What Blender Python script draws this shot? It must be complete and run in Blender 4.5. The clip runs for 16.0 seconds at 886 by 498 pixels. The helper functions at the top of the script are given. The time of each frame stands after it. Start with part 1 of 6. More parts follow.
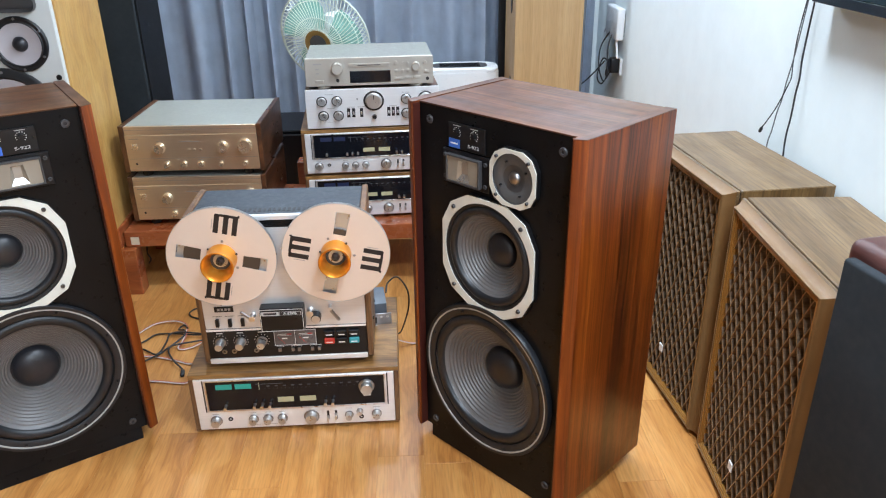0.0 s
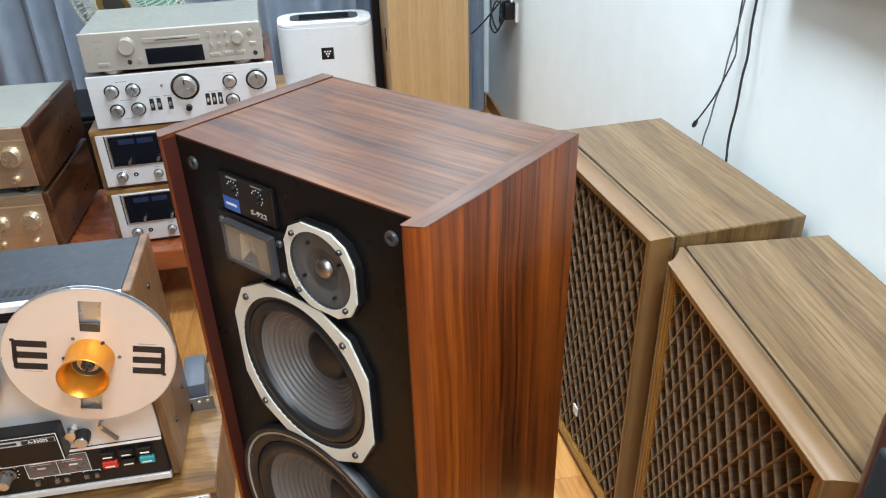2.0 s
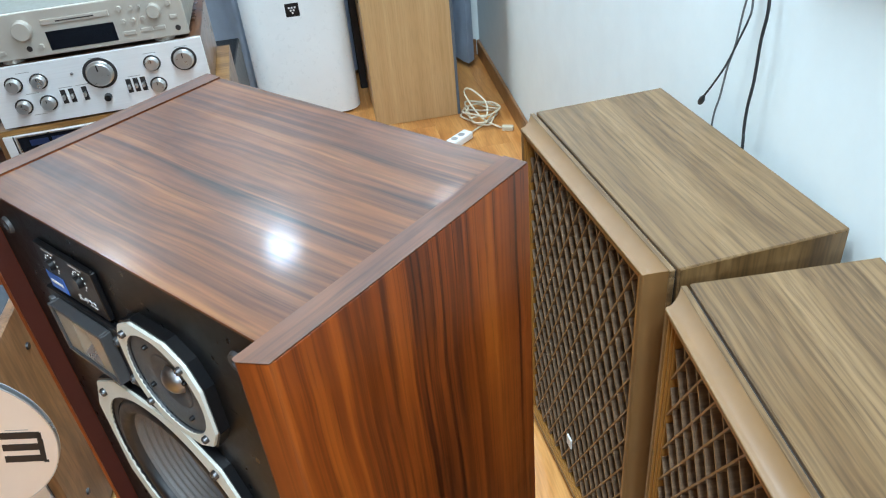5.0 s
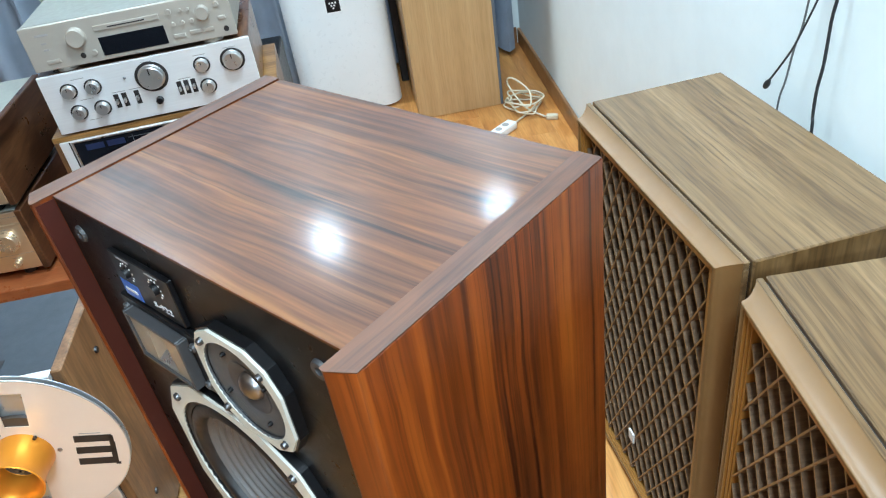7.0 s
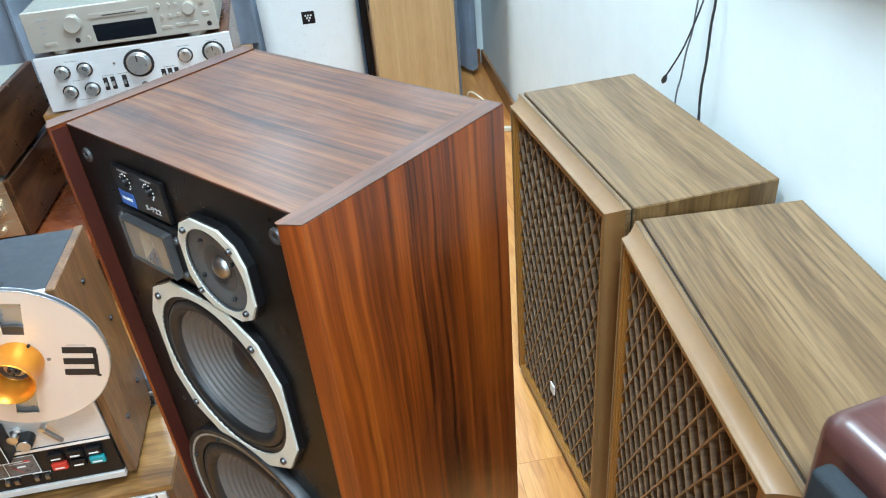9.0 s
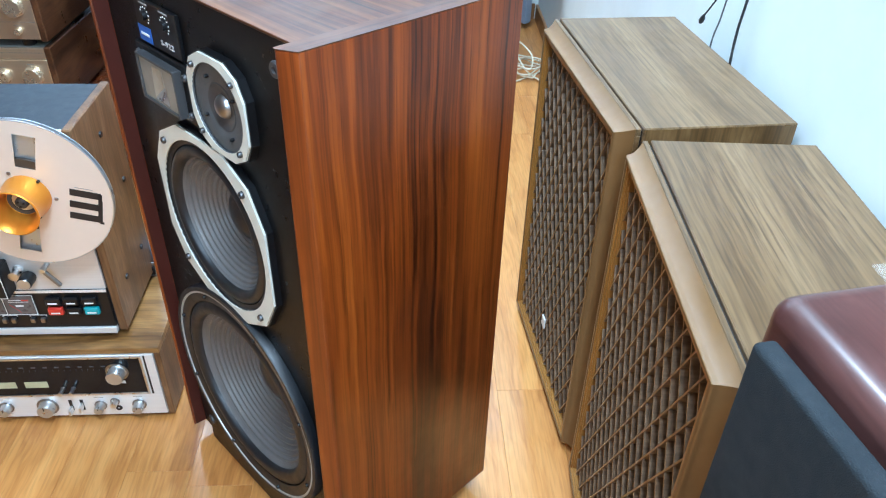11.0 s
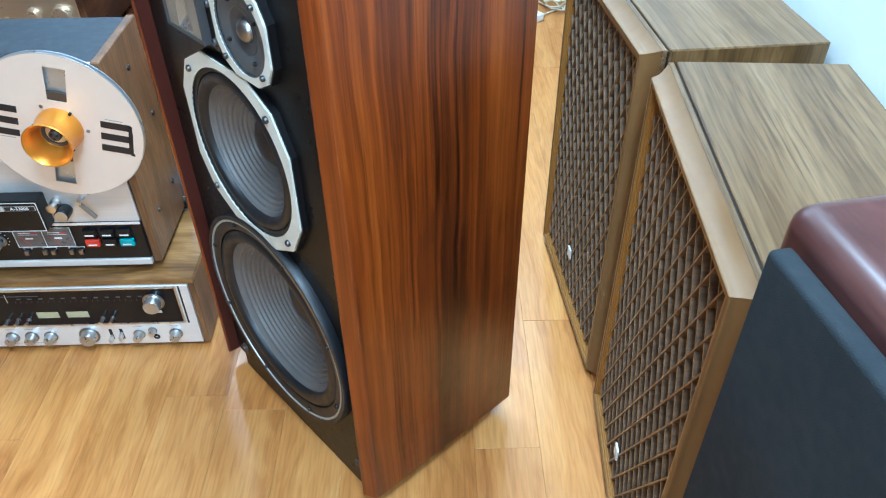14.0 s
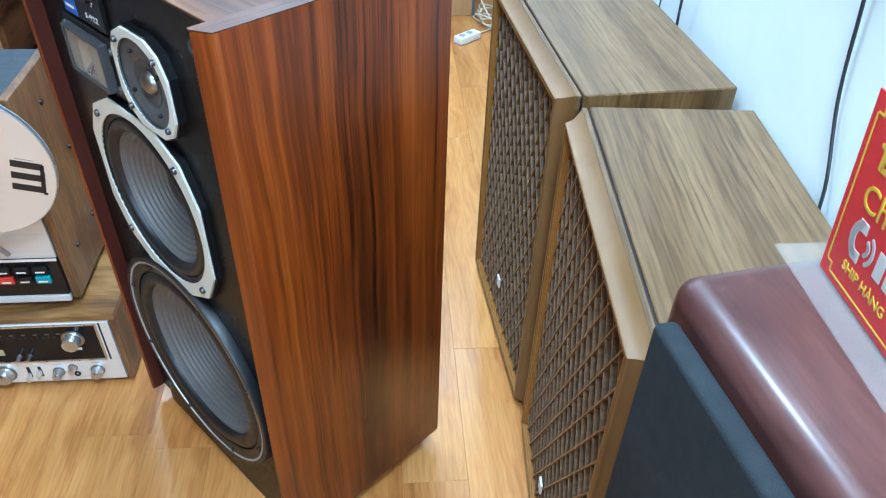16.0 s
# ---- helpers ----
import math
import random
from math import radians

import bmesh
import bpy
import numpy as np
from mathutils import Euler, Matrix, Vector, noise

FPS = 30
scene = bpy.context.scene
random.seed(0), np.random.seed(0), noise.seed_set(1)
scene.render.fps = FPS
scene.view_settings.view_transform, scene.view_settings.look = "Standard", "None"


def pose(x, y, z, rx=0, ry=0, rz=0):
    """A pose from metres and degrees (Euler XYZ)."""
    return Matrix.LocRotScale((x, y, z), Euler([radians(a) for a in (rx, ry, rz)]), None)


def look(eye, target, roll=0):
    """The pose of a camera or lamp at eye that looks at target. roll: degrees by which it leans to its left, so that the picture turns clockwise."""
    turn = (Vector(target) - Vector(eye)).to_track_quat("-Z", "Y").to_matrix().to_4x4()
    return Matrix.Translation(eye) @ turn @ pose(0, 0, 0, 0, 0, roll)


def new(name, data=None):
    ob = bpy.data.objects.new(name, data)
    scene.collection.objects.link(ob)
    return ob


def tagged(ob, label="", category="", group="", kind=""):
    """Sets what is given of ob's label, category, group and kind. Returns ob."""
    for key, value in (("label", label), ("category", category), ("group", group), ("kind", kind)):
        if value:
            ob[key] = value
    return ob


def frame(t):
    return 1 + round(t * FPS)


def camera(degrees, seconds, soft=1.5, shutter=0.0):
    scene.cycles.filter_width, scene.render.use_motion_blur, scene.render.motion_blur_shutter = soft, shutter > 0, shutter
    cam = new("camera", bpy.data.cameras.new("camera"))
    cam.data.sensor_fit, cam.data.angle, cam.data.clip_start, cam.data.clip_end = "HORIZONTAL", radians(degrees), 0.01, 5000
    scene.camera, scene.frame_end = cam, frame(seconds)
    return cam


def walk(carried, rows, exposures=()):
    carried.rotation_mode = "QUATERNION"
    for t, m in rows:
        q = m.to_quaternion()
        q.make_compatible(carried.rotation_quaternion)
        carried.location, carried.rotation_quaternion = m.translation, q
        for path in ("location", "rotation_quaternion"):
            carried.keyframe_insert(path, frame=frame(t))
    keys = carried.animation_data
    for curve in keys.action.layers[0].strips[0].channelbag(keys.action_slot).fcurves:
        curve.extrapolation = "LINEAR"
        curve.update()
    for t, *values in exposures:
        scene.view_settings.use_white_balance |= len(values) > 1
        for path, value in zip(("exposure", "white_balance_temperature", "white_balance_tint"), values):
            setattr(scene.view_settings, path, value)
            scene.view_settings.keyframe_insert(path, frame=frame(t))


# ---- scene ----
cam = camera(61.4, 16.0, soft=1.15)
PATH = [
    (0, (0.082, -0.105, 1.324), (0.163, 1.712, 0.493), -0.8),
    (0.5, (0.145, 0.046, 1.324), (0.244, 1.849, 0.462), -1.0),
    (1, (0.152, 0.229, 1.316), (0.352, 2.006, 0.42), -0.2),
    (1.5, (0.195, 0.351, 1.313), (0.454, 2.094, 0.365), -0.8),
    (2, (0.32, 0.532, 1.304), (0.591, 2.241, 0.3), -1.7),
    (2.5, (0.365, 0.648, 1.292), (0.675, 2.312, 0.227), -0.8),
    (3, (0.357, 0.816, 1.269), (0.686, 2.44, 0.148), -0.6),
    (3.5, (0.367, 0.868, 1.262), (0.669, 2.476, 0.112), -2.1),
    (3.7, (0.391, 0.871, 1.265), (0.68, 2.481, 0.115), -2.9),
    (5.8, (0.499, 0.803, 1.275), (0.647, 2.438, 0.134), -6.8),
    (6, (0.493, 0.805, 1.272), (0.631, 2.438, 0.126), -6.9),
    (6.5, (0.476, 0.811, 1.266), (0.585, 2.437, 0.106), -7.7),
    (7, (0.461, 0.846, 1.279), (0.55, 2.476, 0.123), -9.4),
    (7.5, (0.488, 0.821, 1.275), (0.591, 2.457, 0.13), -10.7),
    (8, (0.47, 0.764, 1.276), (0.603, 2.412, 0.151), -10.7),
    (8.2, (0.454, 0.728, 1.282), (0.606, 2.382, 0.167), -10.1),
    (10.3, (0.511, 0.533, 1.247), (0.637, 2.208, 0.16), 1.7),
    (10.5, (0.507, 0.535, 1.232), (0.626, 2.198, 0.127), 1.9),
    (11, (0.511, 0.533, 1.188), (0.607, 2.162, 0.032), 1.6),
    (11.5, (0.52, 0.518, 1.16), (0.588, 2.118, -0.039), 1.1),
    (12, (0.511, 0.511, 1.173), (0.548, 2.097, -0.044), 0.4),
    (12.5, (0.496, 0.515, 1.208), (0.503, 2.103, -0.007), -0.3),
    (13, (0.503, 0.527, 1.217), (0.495, 2.116, 0.001), -0.8),
    (13.5, (0.513, 0.524, 1.192), (0.506, 2.098, -0.043), -1.0),
    (14, (0.522, 0.508, 1.173), (0.532, 2.049, -0.102), -0.6),
    (14.5, (0.531, 0.503, 1.17), (0.573, 2.019, -0.134), 0.2),
    (15, (0.538, 0.507, 1.161), (0.611, 2.014, -0.151), 0.9),
    (15.5, (0.548, 0.528, 1.205), (0.655, 2.051, -0.086), 1.4),
    (16, (0.57, 0.543, 1.22), (0.71, 2.082, -0.049), 1.9),
]
EXPOSURES = [(0, -0.02, 6350, 17), (1.5, 0.0, 6600, 15), (2.1, -0.02, 6600, 14), (2.7, 0.16, 6450, 13), (3.7, 0.18, 6150, 10), (5.8, -0.20, 6050, 8), (6.0, -0.18, 6050, 8), (6.4, 0.10, 6050, 8), (7.0, 0.06, 6050, 7), (7.4, -0.12, 6000, 7), (8.2, 0.04, 6000, 6),
             (10.3, 0.20, 5800, 8), (10.7, 0.18, 5600, 9), (11.2, 0.18, 5300, 6), (13, 0.18, 5150, 4), (14.5, 0.16, 5100, 2), (15.3, 0.08, 5150, 4), (16, 0.06, 5200, 5)]
walk(cam, [(t, look(eye, target, roll)) for t, eye, target, roll in PATH], EXPOSURES)

# ---- world, lamps, exposure ----
world = bpy.data.worlds.new("world")
world.use_nodes = True
world.node_tree.nodes["Background"].inputs[0].default_value = (0.6, 0.7, 0.8, 1)
world.node_tree.nodes["Background"].inputs[1].default_value = 0.25
scene.world = world
CEIL = 2.45
SH = 0.250  # the bench top


def ceiling_lamp(x, y, size, watts):
    d = bpy.data.lights.new("downlight_lamp", "AREA")
    d.shape, d.size, d.energy, d.color = "DISK", size, watts, (0.75, 0.90, 1.0)
    o = new("downlight_lamp", d)
    o.matrix_world = pose(x, y, CEIL - 0.03)
    return o


LAMPS = [(-0.68, 3.62, 0.24, 24), (0.11, 3.66, 0.13, 17), (0.90, 3.70, 0.13, 17), (0.58, 1.80, 0.45, 46), (0.58, 0.40, 0.50, 52),
         (0.50, -2.0, 1.0, 108)]
for lx, ly, ls, lw in LAMPS:
    ceiling_lamp(lx, ly, ls, lw)


# ---- materials ----
def mat(name):
    m = bpy.data.materials.new(name)
    m.use_nodes = True
    return m, m.node_tree.nodes, m.node_tree.links, m.node_tree.nodes["Principled BSDF"]


def ramp(nodes, stops, interp="LINEAR"):
    r = nodes.new("ShaderNodeValToRGB")
    r.color_ramp.interpolation = interp
    while len(r.color_ramp.elements) < len(stops):
        r.color_ramp.elements.new(0.5)
    for el, (p, c) in zip(r.color_ramp.elements, stops):
        el.position = p
        el.color = (*c, 1) if len(c) == 3 else c
    return r


def coords(nodes, links, scale, shift=(0, 0, 0), rot=(0, 0, 0)):
    tc = nodes.new("ShaderNodeTexCoord")
    mp = nodes.new("ShaderNodeMapping")
    mp.inputs["Scale"].default_value = scale
    mp.inputs["Location"].default_value = shift
    mp.inputs["Rotation"].default_value = rot
    links.new(tc.outputs["Object"], mp.inputs[0])
    return mp


def noise_tex(nodes, links, vec, scale, detail=4, rough=0.55, distort=0.0):
    n = nodes.new("ShaderNodeTexNoise")
    n.inputs["Scale"].default_value = scale
    n.inputs["Detail"].default_value = detail
    n.inputs["Roughness"].default_value = rough
    n.inputs["Distortion"].default_value = distort
    links.new(vec, n.inputs["Vector"])
    return n


def mix_col(nodes, links, fac, a, b, kind="MIX"):
    x = nodes.new("ShaderNodeMix")
    x.data_type, x.blend_type = "RGBA", kind
    for sock, v in ((x.inputs[0], fac), (x.inputs[6], a), (x.inputs[7], b)):
        if isinstance(v, (int, float)):
            sock.default_value = v
        elif isinstance(v, tuple):
            sock.default_value = (*v, 1)
        else:
            links.new(v, sock)
    return x.outputs[2]


def bump(nodes, links, bsdf, height, strength, distance):
    b = nodes.new("ShaderNodeBump")
    b.inputs["Strength"].default_value = strength
    b.inputs["Distance"].default_value = distance
    links.new(height, b.inputs["Height"])
    links.new(b.outputs[0], bsdf.inputs["Normal"])


def plain(name, color, rough=0.5, metal=0.0, vary=0.06, grain=0.0, coat=0.0, spec=0.5):
    """A painted, moulded or metal surface with faint blotches, uneven gloss and, with grain, a fine texture."""
    m, n, l, b = mat(name)
    mp = coords(n, l, (1, 1, 1))
    big = noise_tex(n, l, mp.outputs[0], 9, 5, 0.6)
    lo = tuple(c * (1 - vary) for c in color)
    hi = tuple(min(1, c * (1 + vary)) for c in color)
    r = ramp(n, [(0.3, lo), (0.7, hi)])
    l.new(big.outputs[0], r.inputs[0])
    l.new(r.outputs[0], b.inputs["Base Color"])
    fine = noise_tex(n, l, mp.outputs[0], 60, 4, 0.6)
    rr = ramp(n, [(0.3, (max(0.02, rough * 0.85),) * 3), (0.75, (min(1, rough * 1.2),) * 3)])
    l.new(fine.outputs[0], rr.inputs[0])
    l.new(rr.outputs[0], b.inputs["Roughness"])
    b.inputs["Metallic"].default_value = metal
    b.inputs["Specular IOR Level"].default_value = spec
    b.inputs["Coat Weight"].default_value = coat
    if grain:
        g = noise_tex(n, l, mp.outputs[0], 900, 2, 0.5)
        bump(n, l, b, g.outputs[0], grain, 0.0006)
    return m


def brushed(name, color, axis, rough=0.3, metal=0.45):
    """Brushed aluminium; the brushing runs along the axis."""
    m, n, l, b = mat(name)
    sc = [320, 320, 320]
    sc[axis] = 6
    mp = coords(n, l, tuple(sc))
    f = noise_tex(n, l, mp.outputs[0], 1, 3, 0.6)
    r = ramp(n, [(0.3, tuple(c * 0.94 for c in color)), (0.7, color)])
    l.new(f.outputs[0], r.inputs[0])
    l.new(r.outputs[0], b.inputs["Base Color"])
    b.inputs["Metallic"].default_value = metal
    b.inputs["Roughness"].default_value = rough
    b.inputs["Anisotropic"].default_value = 0.5
    return m


def wood(name, axis, stops, width=9.0, length=0.7, rough=0.3, coat=0.0, pores=0.35, distort=0.6, shift=(0, 0, 0), per_piece=False, fine=60.0, figure=None, thread=0.4, wave=1.0, stretch=5.0, lines=None):
    """Veneer or board whose grain runs along the axis; stops colour its bands. figure: (axis, centre, half width, depth) of a heartwood band.
    lines: (across, along, strength) of fine dark growth lines that come in clusters."""
    m, n, l, b = mat(name)
    sc = [width, width, width]
    sc[axis] = length
    mp = coords(n, l, tuple(sc), shift)
    vec = mp.outputs[0]
    if per_piece:
        oi = n.new("ShaderNodeObjectInfo")
        mul = n.new("ShaderNodeVectorMath")
        mul.operation = "MULTIPLY_ADD"
        comb = n.new("ShaderNodeCombineXYZ")
        for k in range(3):
            l.new(oi.outputs["Random"], comb.inputs[k])
        l.new(comb.outputs[0], mul.inputs[0])
        mul.inputs[1].default_value = (37.0, 53.0, 29.0)
        l.new(vec, mul.inputs[2])
        vec = mul.outputs[0]
    warp = noise_tex(n, l, vec, 0.55, 2, 0.5)
    add = n.new("ShaderNodeVectorMath")
    add.operation = "MULTIPLY_ADD"
    l.new(warp.outputs["Color"], add.inputs[0])
    add.inputs[1].default_value = tuple(0.25 if k == axis else distort * 1.8 for k in range(3))
    sway_scale = [5.0, 5.0, 5.0]
    sway_scale[axis] = 4.0
    sway = noise_tex(n, l, coords(n, l, tuple(sway_scale), shift).outputs[0], 1.0, 2, 0.5)
    add2 = n.new("ShaderNodeVectorMath")
    add2.operation = "MULTIPLY_ADD"
    l.new(sway.outputs["Color"], add2.inputs[0])
    add2.inputs[1].default_value = tuple(0.0 if k == axis else wave * 2.5 for k in range(3))
    l.new(vec, add2.inputs[2])
    l.new(add2.outputs[0], add.inputs[2])
    bands = noise_tex(n, l, add.outputs[0], 1.0, 3, 0.5, distort * 0.2)
    streak = n.new("ShaderNodeVectorMath")
    streak.operation = "MULTIPLY"
    l.new(add.outputs[0], streak.inputs[0])
    streak.inputs[1].default_value = tuple(1.3 if k == axis else stretch for k in range(3))
    threads = noise_tex(n, l, streak.outputs[0], 1.0, 2, 0.5)
    blend = n.new("ShaderNodeMath")
    blend.operation = "MULTIPLY_ADD"
    l.new(threads.outputs[0], blend.inputs[0])
    blend.inputs[1].default_value = thread
    half_ = n.new("ShaderNodeMath")
    half_.operation = "MULTIPLY_ADD"
    l.new(bands.outputs[0], half_.inputs[0])
    half_.inputs[1].default_value = 1.15 - 0.5 * thread
    half_.inputs[2].default_value = -0.075 - 0.25 * thread
    l.new(half_.outputs[0], blend.inputs[2])
    value = blend.outputs[0]
    if figure:
        ax, centre, half, depth = figure
        tc = n.new("ShaderNodeTexCoord")
        sep = n.new("ShaderNodeSeparateXYZ")
        l.new(tc.outputs["Object"], sep.inputs[0])
        mr = n.new("ShaderNodeMapRange")
        mr.interpolation_type = "SMOOTHERSTEP"
        wob = n.new("ShaderNodeMath")
        wob.operation = "MULTIPLY_ADD"
        l.new(warp.outputs[0], wob.inputs[0])
        wob.inputs[1].default_value = half * 1.6
        l.new(sep.outputs[ax], wob.inputs[2])
        sub = n.new("ShaderNodeMath")
        sub.operation = "SUBTRACT"
        l.new(wob.outputs[0], sub.inputs[0])
        sub.inputs[1].default_value = centre + half * 0.8
        ab = n.new("ShaderNodeMath")
        ab.operation = "ABSOLUTE"
        l.new(sub.outputs[0], ab.inputs[0])
        l.new(ab.outputs[0], mr.inputs["Value"])
        mr.inputs["From Min"].default_value = 0
        mr.inputs["From Max"].default_value = half
        mr.inputs["To Min"].default_value = -depth * 2
        mr.inputs["To Max"].default_value = 0.0
        heart = noise_tex(n, l, add.outputs[0], 6.0, 5, 0.6, 0.2)
        plus = n.new("ShaderNodeMath")
        plus.operation = "MULTIPLY_ADD"
        l.new(heart.outputs[0], plus.inputs[0])
        l.new(mr.outputs[0], plus.inputs[1])
        l.new(value, plus.inputs[2])
        value = plus.outputs[0]
    r = ramp(n, stops)
    l.new(value, r.inputs[0])
    sc2 = [fine * 3.6, fine * 3.6, fine * 3.6]
    sc2[axis] = fine * 0.22
    mp2 = coords(n, l, tuple(sc2))
    pore = noise_tex(n, l, mp2.outputs[0], 1.0, 1, 0.5)
    pr = ramp(n, [(0.34, (1 - pores,) * 3), (0.55, (1, 1, 1))])
    l.new(pore.outputs[0], pr.inputs[0])
    col = mix_col(n, l, 1.0, r.outputs[0], pr.outputs[0], "MULTIPLY")
    if lines:
        across, along, strength = lines
        sc3 = [across, across, across]
        sc3[axis] = along
        bend = n.new("ShaderNodeVectorMath")
        bend.operation = "MULTIPLY_ADD"
        l.new(sway.outputs["Color"], bend.inputs[0])
        bend.inputs[1].default_value = tuple(0.0 if k == axis else across * 0.014 for k in range(3))
        l.new(coords(n, l, tuple(sc3), shift).outputs[0], bend.inputs[2])
        vein = noise_tex(n, l, bend.outputs[0], 1.0, 3, 0.65)
        vein_dark = ramp(n, [(0.36, (1 - strength, (1 - strength) * 0.92, (1 - strength) * 0.85)), (0.50, (1, 1, 1)), (0.66, (1, 1, 1))])
        l.new(vein.outputs[0], vein_dark.inputs[0])
        sc4 = [across * 0.11, across * 0.11, across * 0.11]
        sc4[axis] = along * 0.6
        group_ = noise_tex(n, l, coords(n, l, tuple(sc4), (1.7, 2.3, 0.9)).outputs[0], 1.0, 2, 0.5)
        gr_ = ramp(n, [(0.35, (0.25, 0.25, 0.25)), (0.65, (1, 1, 1))])
        l.new(group_.outputs[0], gr_.inputs[0])
        col = mix_col(n, l, gr_.outputs[0], col, mix_col(n, l, 1.0, col, vein_dark.outputs[0], "MULTIPLY"))
    if per_piece:
        vr = ramp(n, [(0, (0.91, 0.89, 0.87)), (0.5, (1, 1, 1)), (1, (1.0, 0.96, 0.92))])
        l.new(oi.outputs["Random"], vr.inputs[0])
        col = mix_col(n, l, 1.0, col, vr.outputs[0], "MULTIPLY")
    l.new(col, b.inputs["Base Color"])
    smudge = noise_tex(n, l, coords(n, l, (1, 1, 1)).outputs[0], 7, 5, 0.65)
    rr = ramp(n, [(0.3, (rough * 0.8,) * 3), (0.75, (min(1, rough * 1.3),) * 3)])
    l.new(smudge.outputs[0], rr.inputs[0])
    l.new(rr.outputs[0], b.inputs["Roughness"])
    b.inputs["Coat Weight"].default_value = coat
    b.inputs["Coat Roughness"].default_value = 0.16
    return m


def emitter(name, color, strength):
    m, n, l, b = mat(name)
    b.inputs["Base Color"].default_value = (*color, 1)
    b.inputs["Emission Color"].default_value = (*color, 1)
    b.inputs["Emission Strength"].default_value = strength
    return m


def glassy(name, color, rough=0.03, alpha=1.0):
    m, n, l, b = mat(name)
    b.inputs["Base Color"].default_value = (*color, 1)
    b.inputs["Roughness"].default_value = rough
    b.inputs["Transmission Weight"].default_value = alpha
    b.inputs["IOR"].default_value = 1.45
    return m


ROSE_SIDE = [(0.14, (0.030, 0.0066, 0.0022)), (0.32, (0.088, 0.0175, 0.0026)), (0.49, (0.172, 0.0335, 0.0034)), (0.63, (0.242, 0.0530, 0.0052)), (0.84, (0.330, 0.0880, 0.0092))]
ROSE_TOP = [(0.22, (0.018, 0.0072, 0.0038)), (0.36, (0.053, 0.0185, 0.0066)), (0.49, (0.096, 0.0325, 0.0092)), (0.62, (0.138, 0.050, 0.0125)), (0.82, (0.210, 0.088, 0.0240))]
M_ROSE_V = wood("rosewood_upright", 2, ROSE_SIDE, 20, 1.0, 0.36, 0.0, 0.10, 0.55, (3.1, 0.4, 0.0), figure=(1, 0.150, 0.065, 0.19), thread=0.68, wave=0.12, lines=(240, 0.9, 0.66))
M_ROSE_V.node_tree.nodes["Principled BSDF"].inputs["Specular IOR Level"].default_value = 0.4
M_ROSE_H = wood("rosewood_top", 0, ROSE_TOP, 30, 1.6, 0.36, 0.12, 0.20, 0.6, (0.5, 0.3, 0.2), thread=0.85, wave=0.34, stretch=3.8, lines=(130, 1.4, 0.62))
M_ROSE_H.node_tree.nodes["Principled BSDF"].inputs["Specular IOR Level"].default_value = 0.3
M_ROSE_H.node_tree.nodes["Principled BSDF"].inputs["Coat Roughness"].default_value = 0.12
M_ROSE_EDGE = wood("rosewood_edge", 1, [(0.25, (0.040, 0.0120, 0.0040)), (0.5, (0.080, 0.0255, 0.0075)), (0.8, (0.130, 0.046, 0.0130))], 26, 1.5, 0.42, 0.0, 0.3, 0.3, (1.2, 0, 0), lines=(160, 2.0, 0.4))
M_MAROON = plain("dark_maroon_stain", (0.055, 0.012, 0.008), 0.4, 0, 0.15)
M_WALNUT_TOP = wood("walnut_vinyl_lengthwise", 0, [(0.22, (0.098, 0.055, 0.023)), (0.42, (0.156, 0.092, 0.039)), (0.58, (0.196, 0.120, 0.053)), (0.8, (0.245, 0.156, 0.074))], 26, 1.3, 0.36, 0.05, 0.25, 0.5, thread=0.5, wave=0.5, lines=(150, 1.8, 0.5))
M_WALNUT_TOP.node_tree.nodes["Principled BSDF"].inputs["Coat Weight"].default_value = 0.12
M_WALNUT_TOP.node_tree.nodes["Principled BSDF"].inputs["Coat Roughness"].default_value = 0.32
M_WALNUT_V = wood("walnut_vinyl_upright", 2, [(0.25, (0.064, 0.0347, 0.0132)), (0.45, (0.1427, 0.0768, 0.0265)), (0.6, (0.2018, 0.1156, 0.0442)), (0.8, (0.2658, 0.1569, 0.0662))], 20, 1.2, 0.33, 0.15, 0.30, 0.4)
M_COVE = plain("moulded_brown_trim", (0.18, 0.096, 0.033), 0.42, 0, 0.10)
M_TRIM = plain("amber_inner_trim", (0.300, 0.135, 0.027), 0.35, 0, 0.15, 0.1)
M_SLAT = wood("lattice_wall_board", 1, [(0.3, (0.130, 0.082, 0.048)), (0.55, (0.195, 0.126, 0.076)), (0.8, (0.275, 0.186, 0.117))], 90, 20, 0.45, 0, 0.2, 0.3, per_piece=True)
M_SLATE = plain("lattice_edge_wood", (0.210, 0.104, 0.028), 0.4, 0, 0.2, 0.1)
M_CLOTH = plain("dark_grille_cloth", (0.042, 0.029, 0.020), 0.9, 0, 0.2, 0.8)
M_CASE_H = wood("receiver_case_wood", 0, [(0.25, (0.0952, 0.0416, 0.0119)), (0.45, (0.2072, 0.0998, 0.0289)), (0.6, (0.3024, 0.156, 0.0493)), (0.8, (0.392, 0.2184, 0.0765))], 18, 1.4, 0.33, 0.15, 0.3, 0.45)
M_CASE_V = wood("deck_side_wood", 2, [(0.25, (0.075, 0.032, 0.014)), (0.45, (0.140, 0.066, 0.027)), (0.62, (0.20, 0.10, 0.043)), (0.82, (0.27, 0.145, 0.066))], 22, 1.2, 0.38, 0.1, 0.3, 0.4)
M_DARKWOOD = wood("dark_side_wood", 1, [(0.25, (0.030, 0.012, 0.006)), (0.5, (0.085, 0.032, 0.013)), (0.75, (0.15, 0.062, 0.024))], 20, 1.4, 0.3, 0.25, 0.3, 0.4)
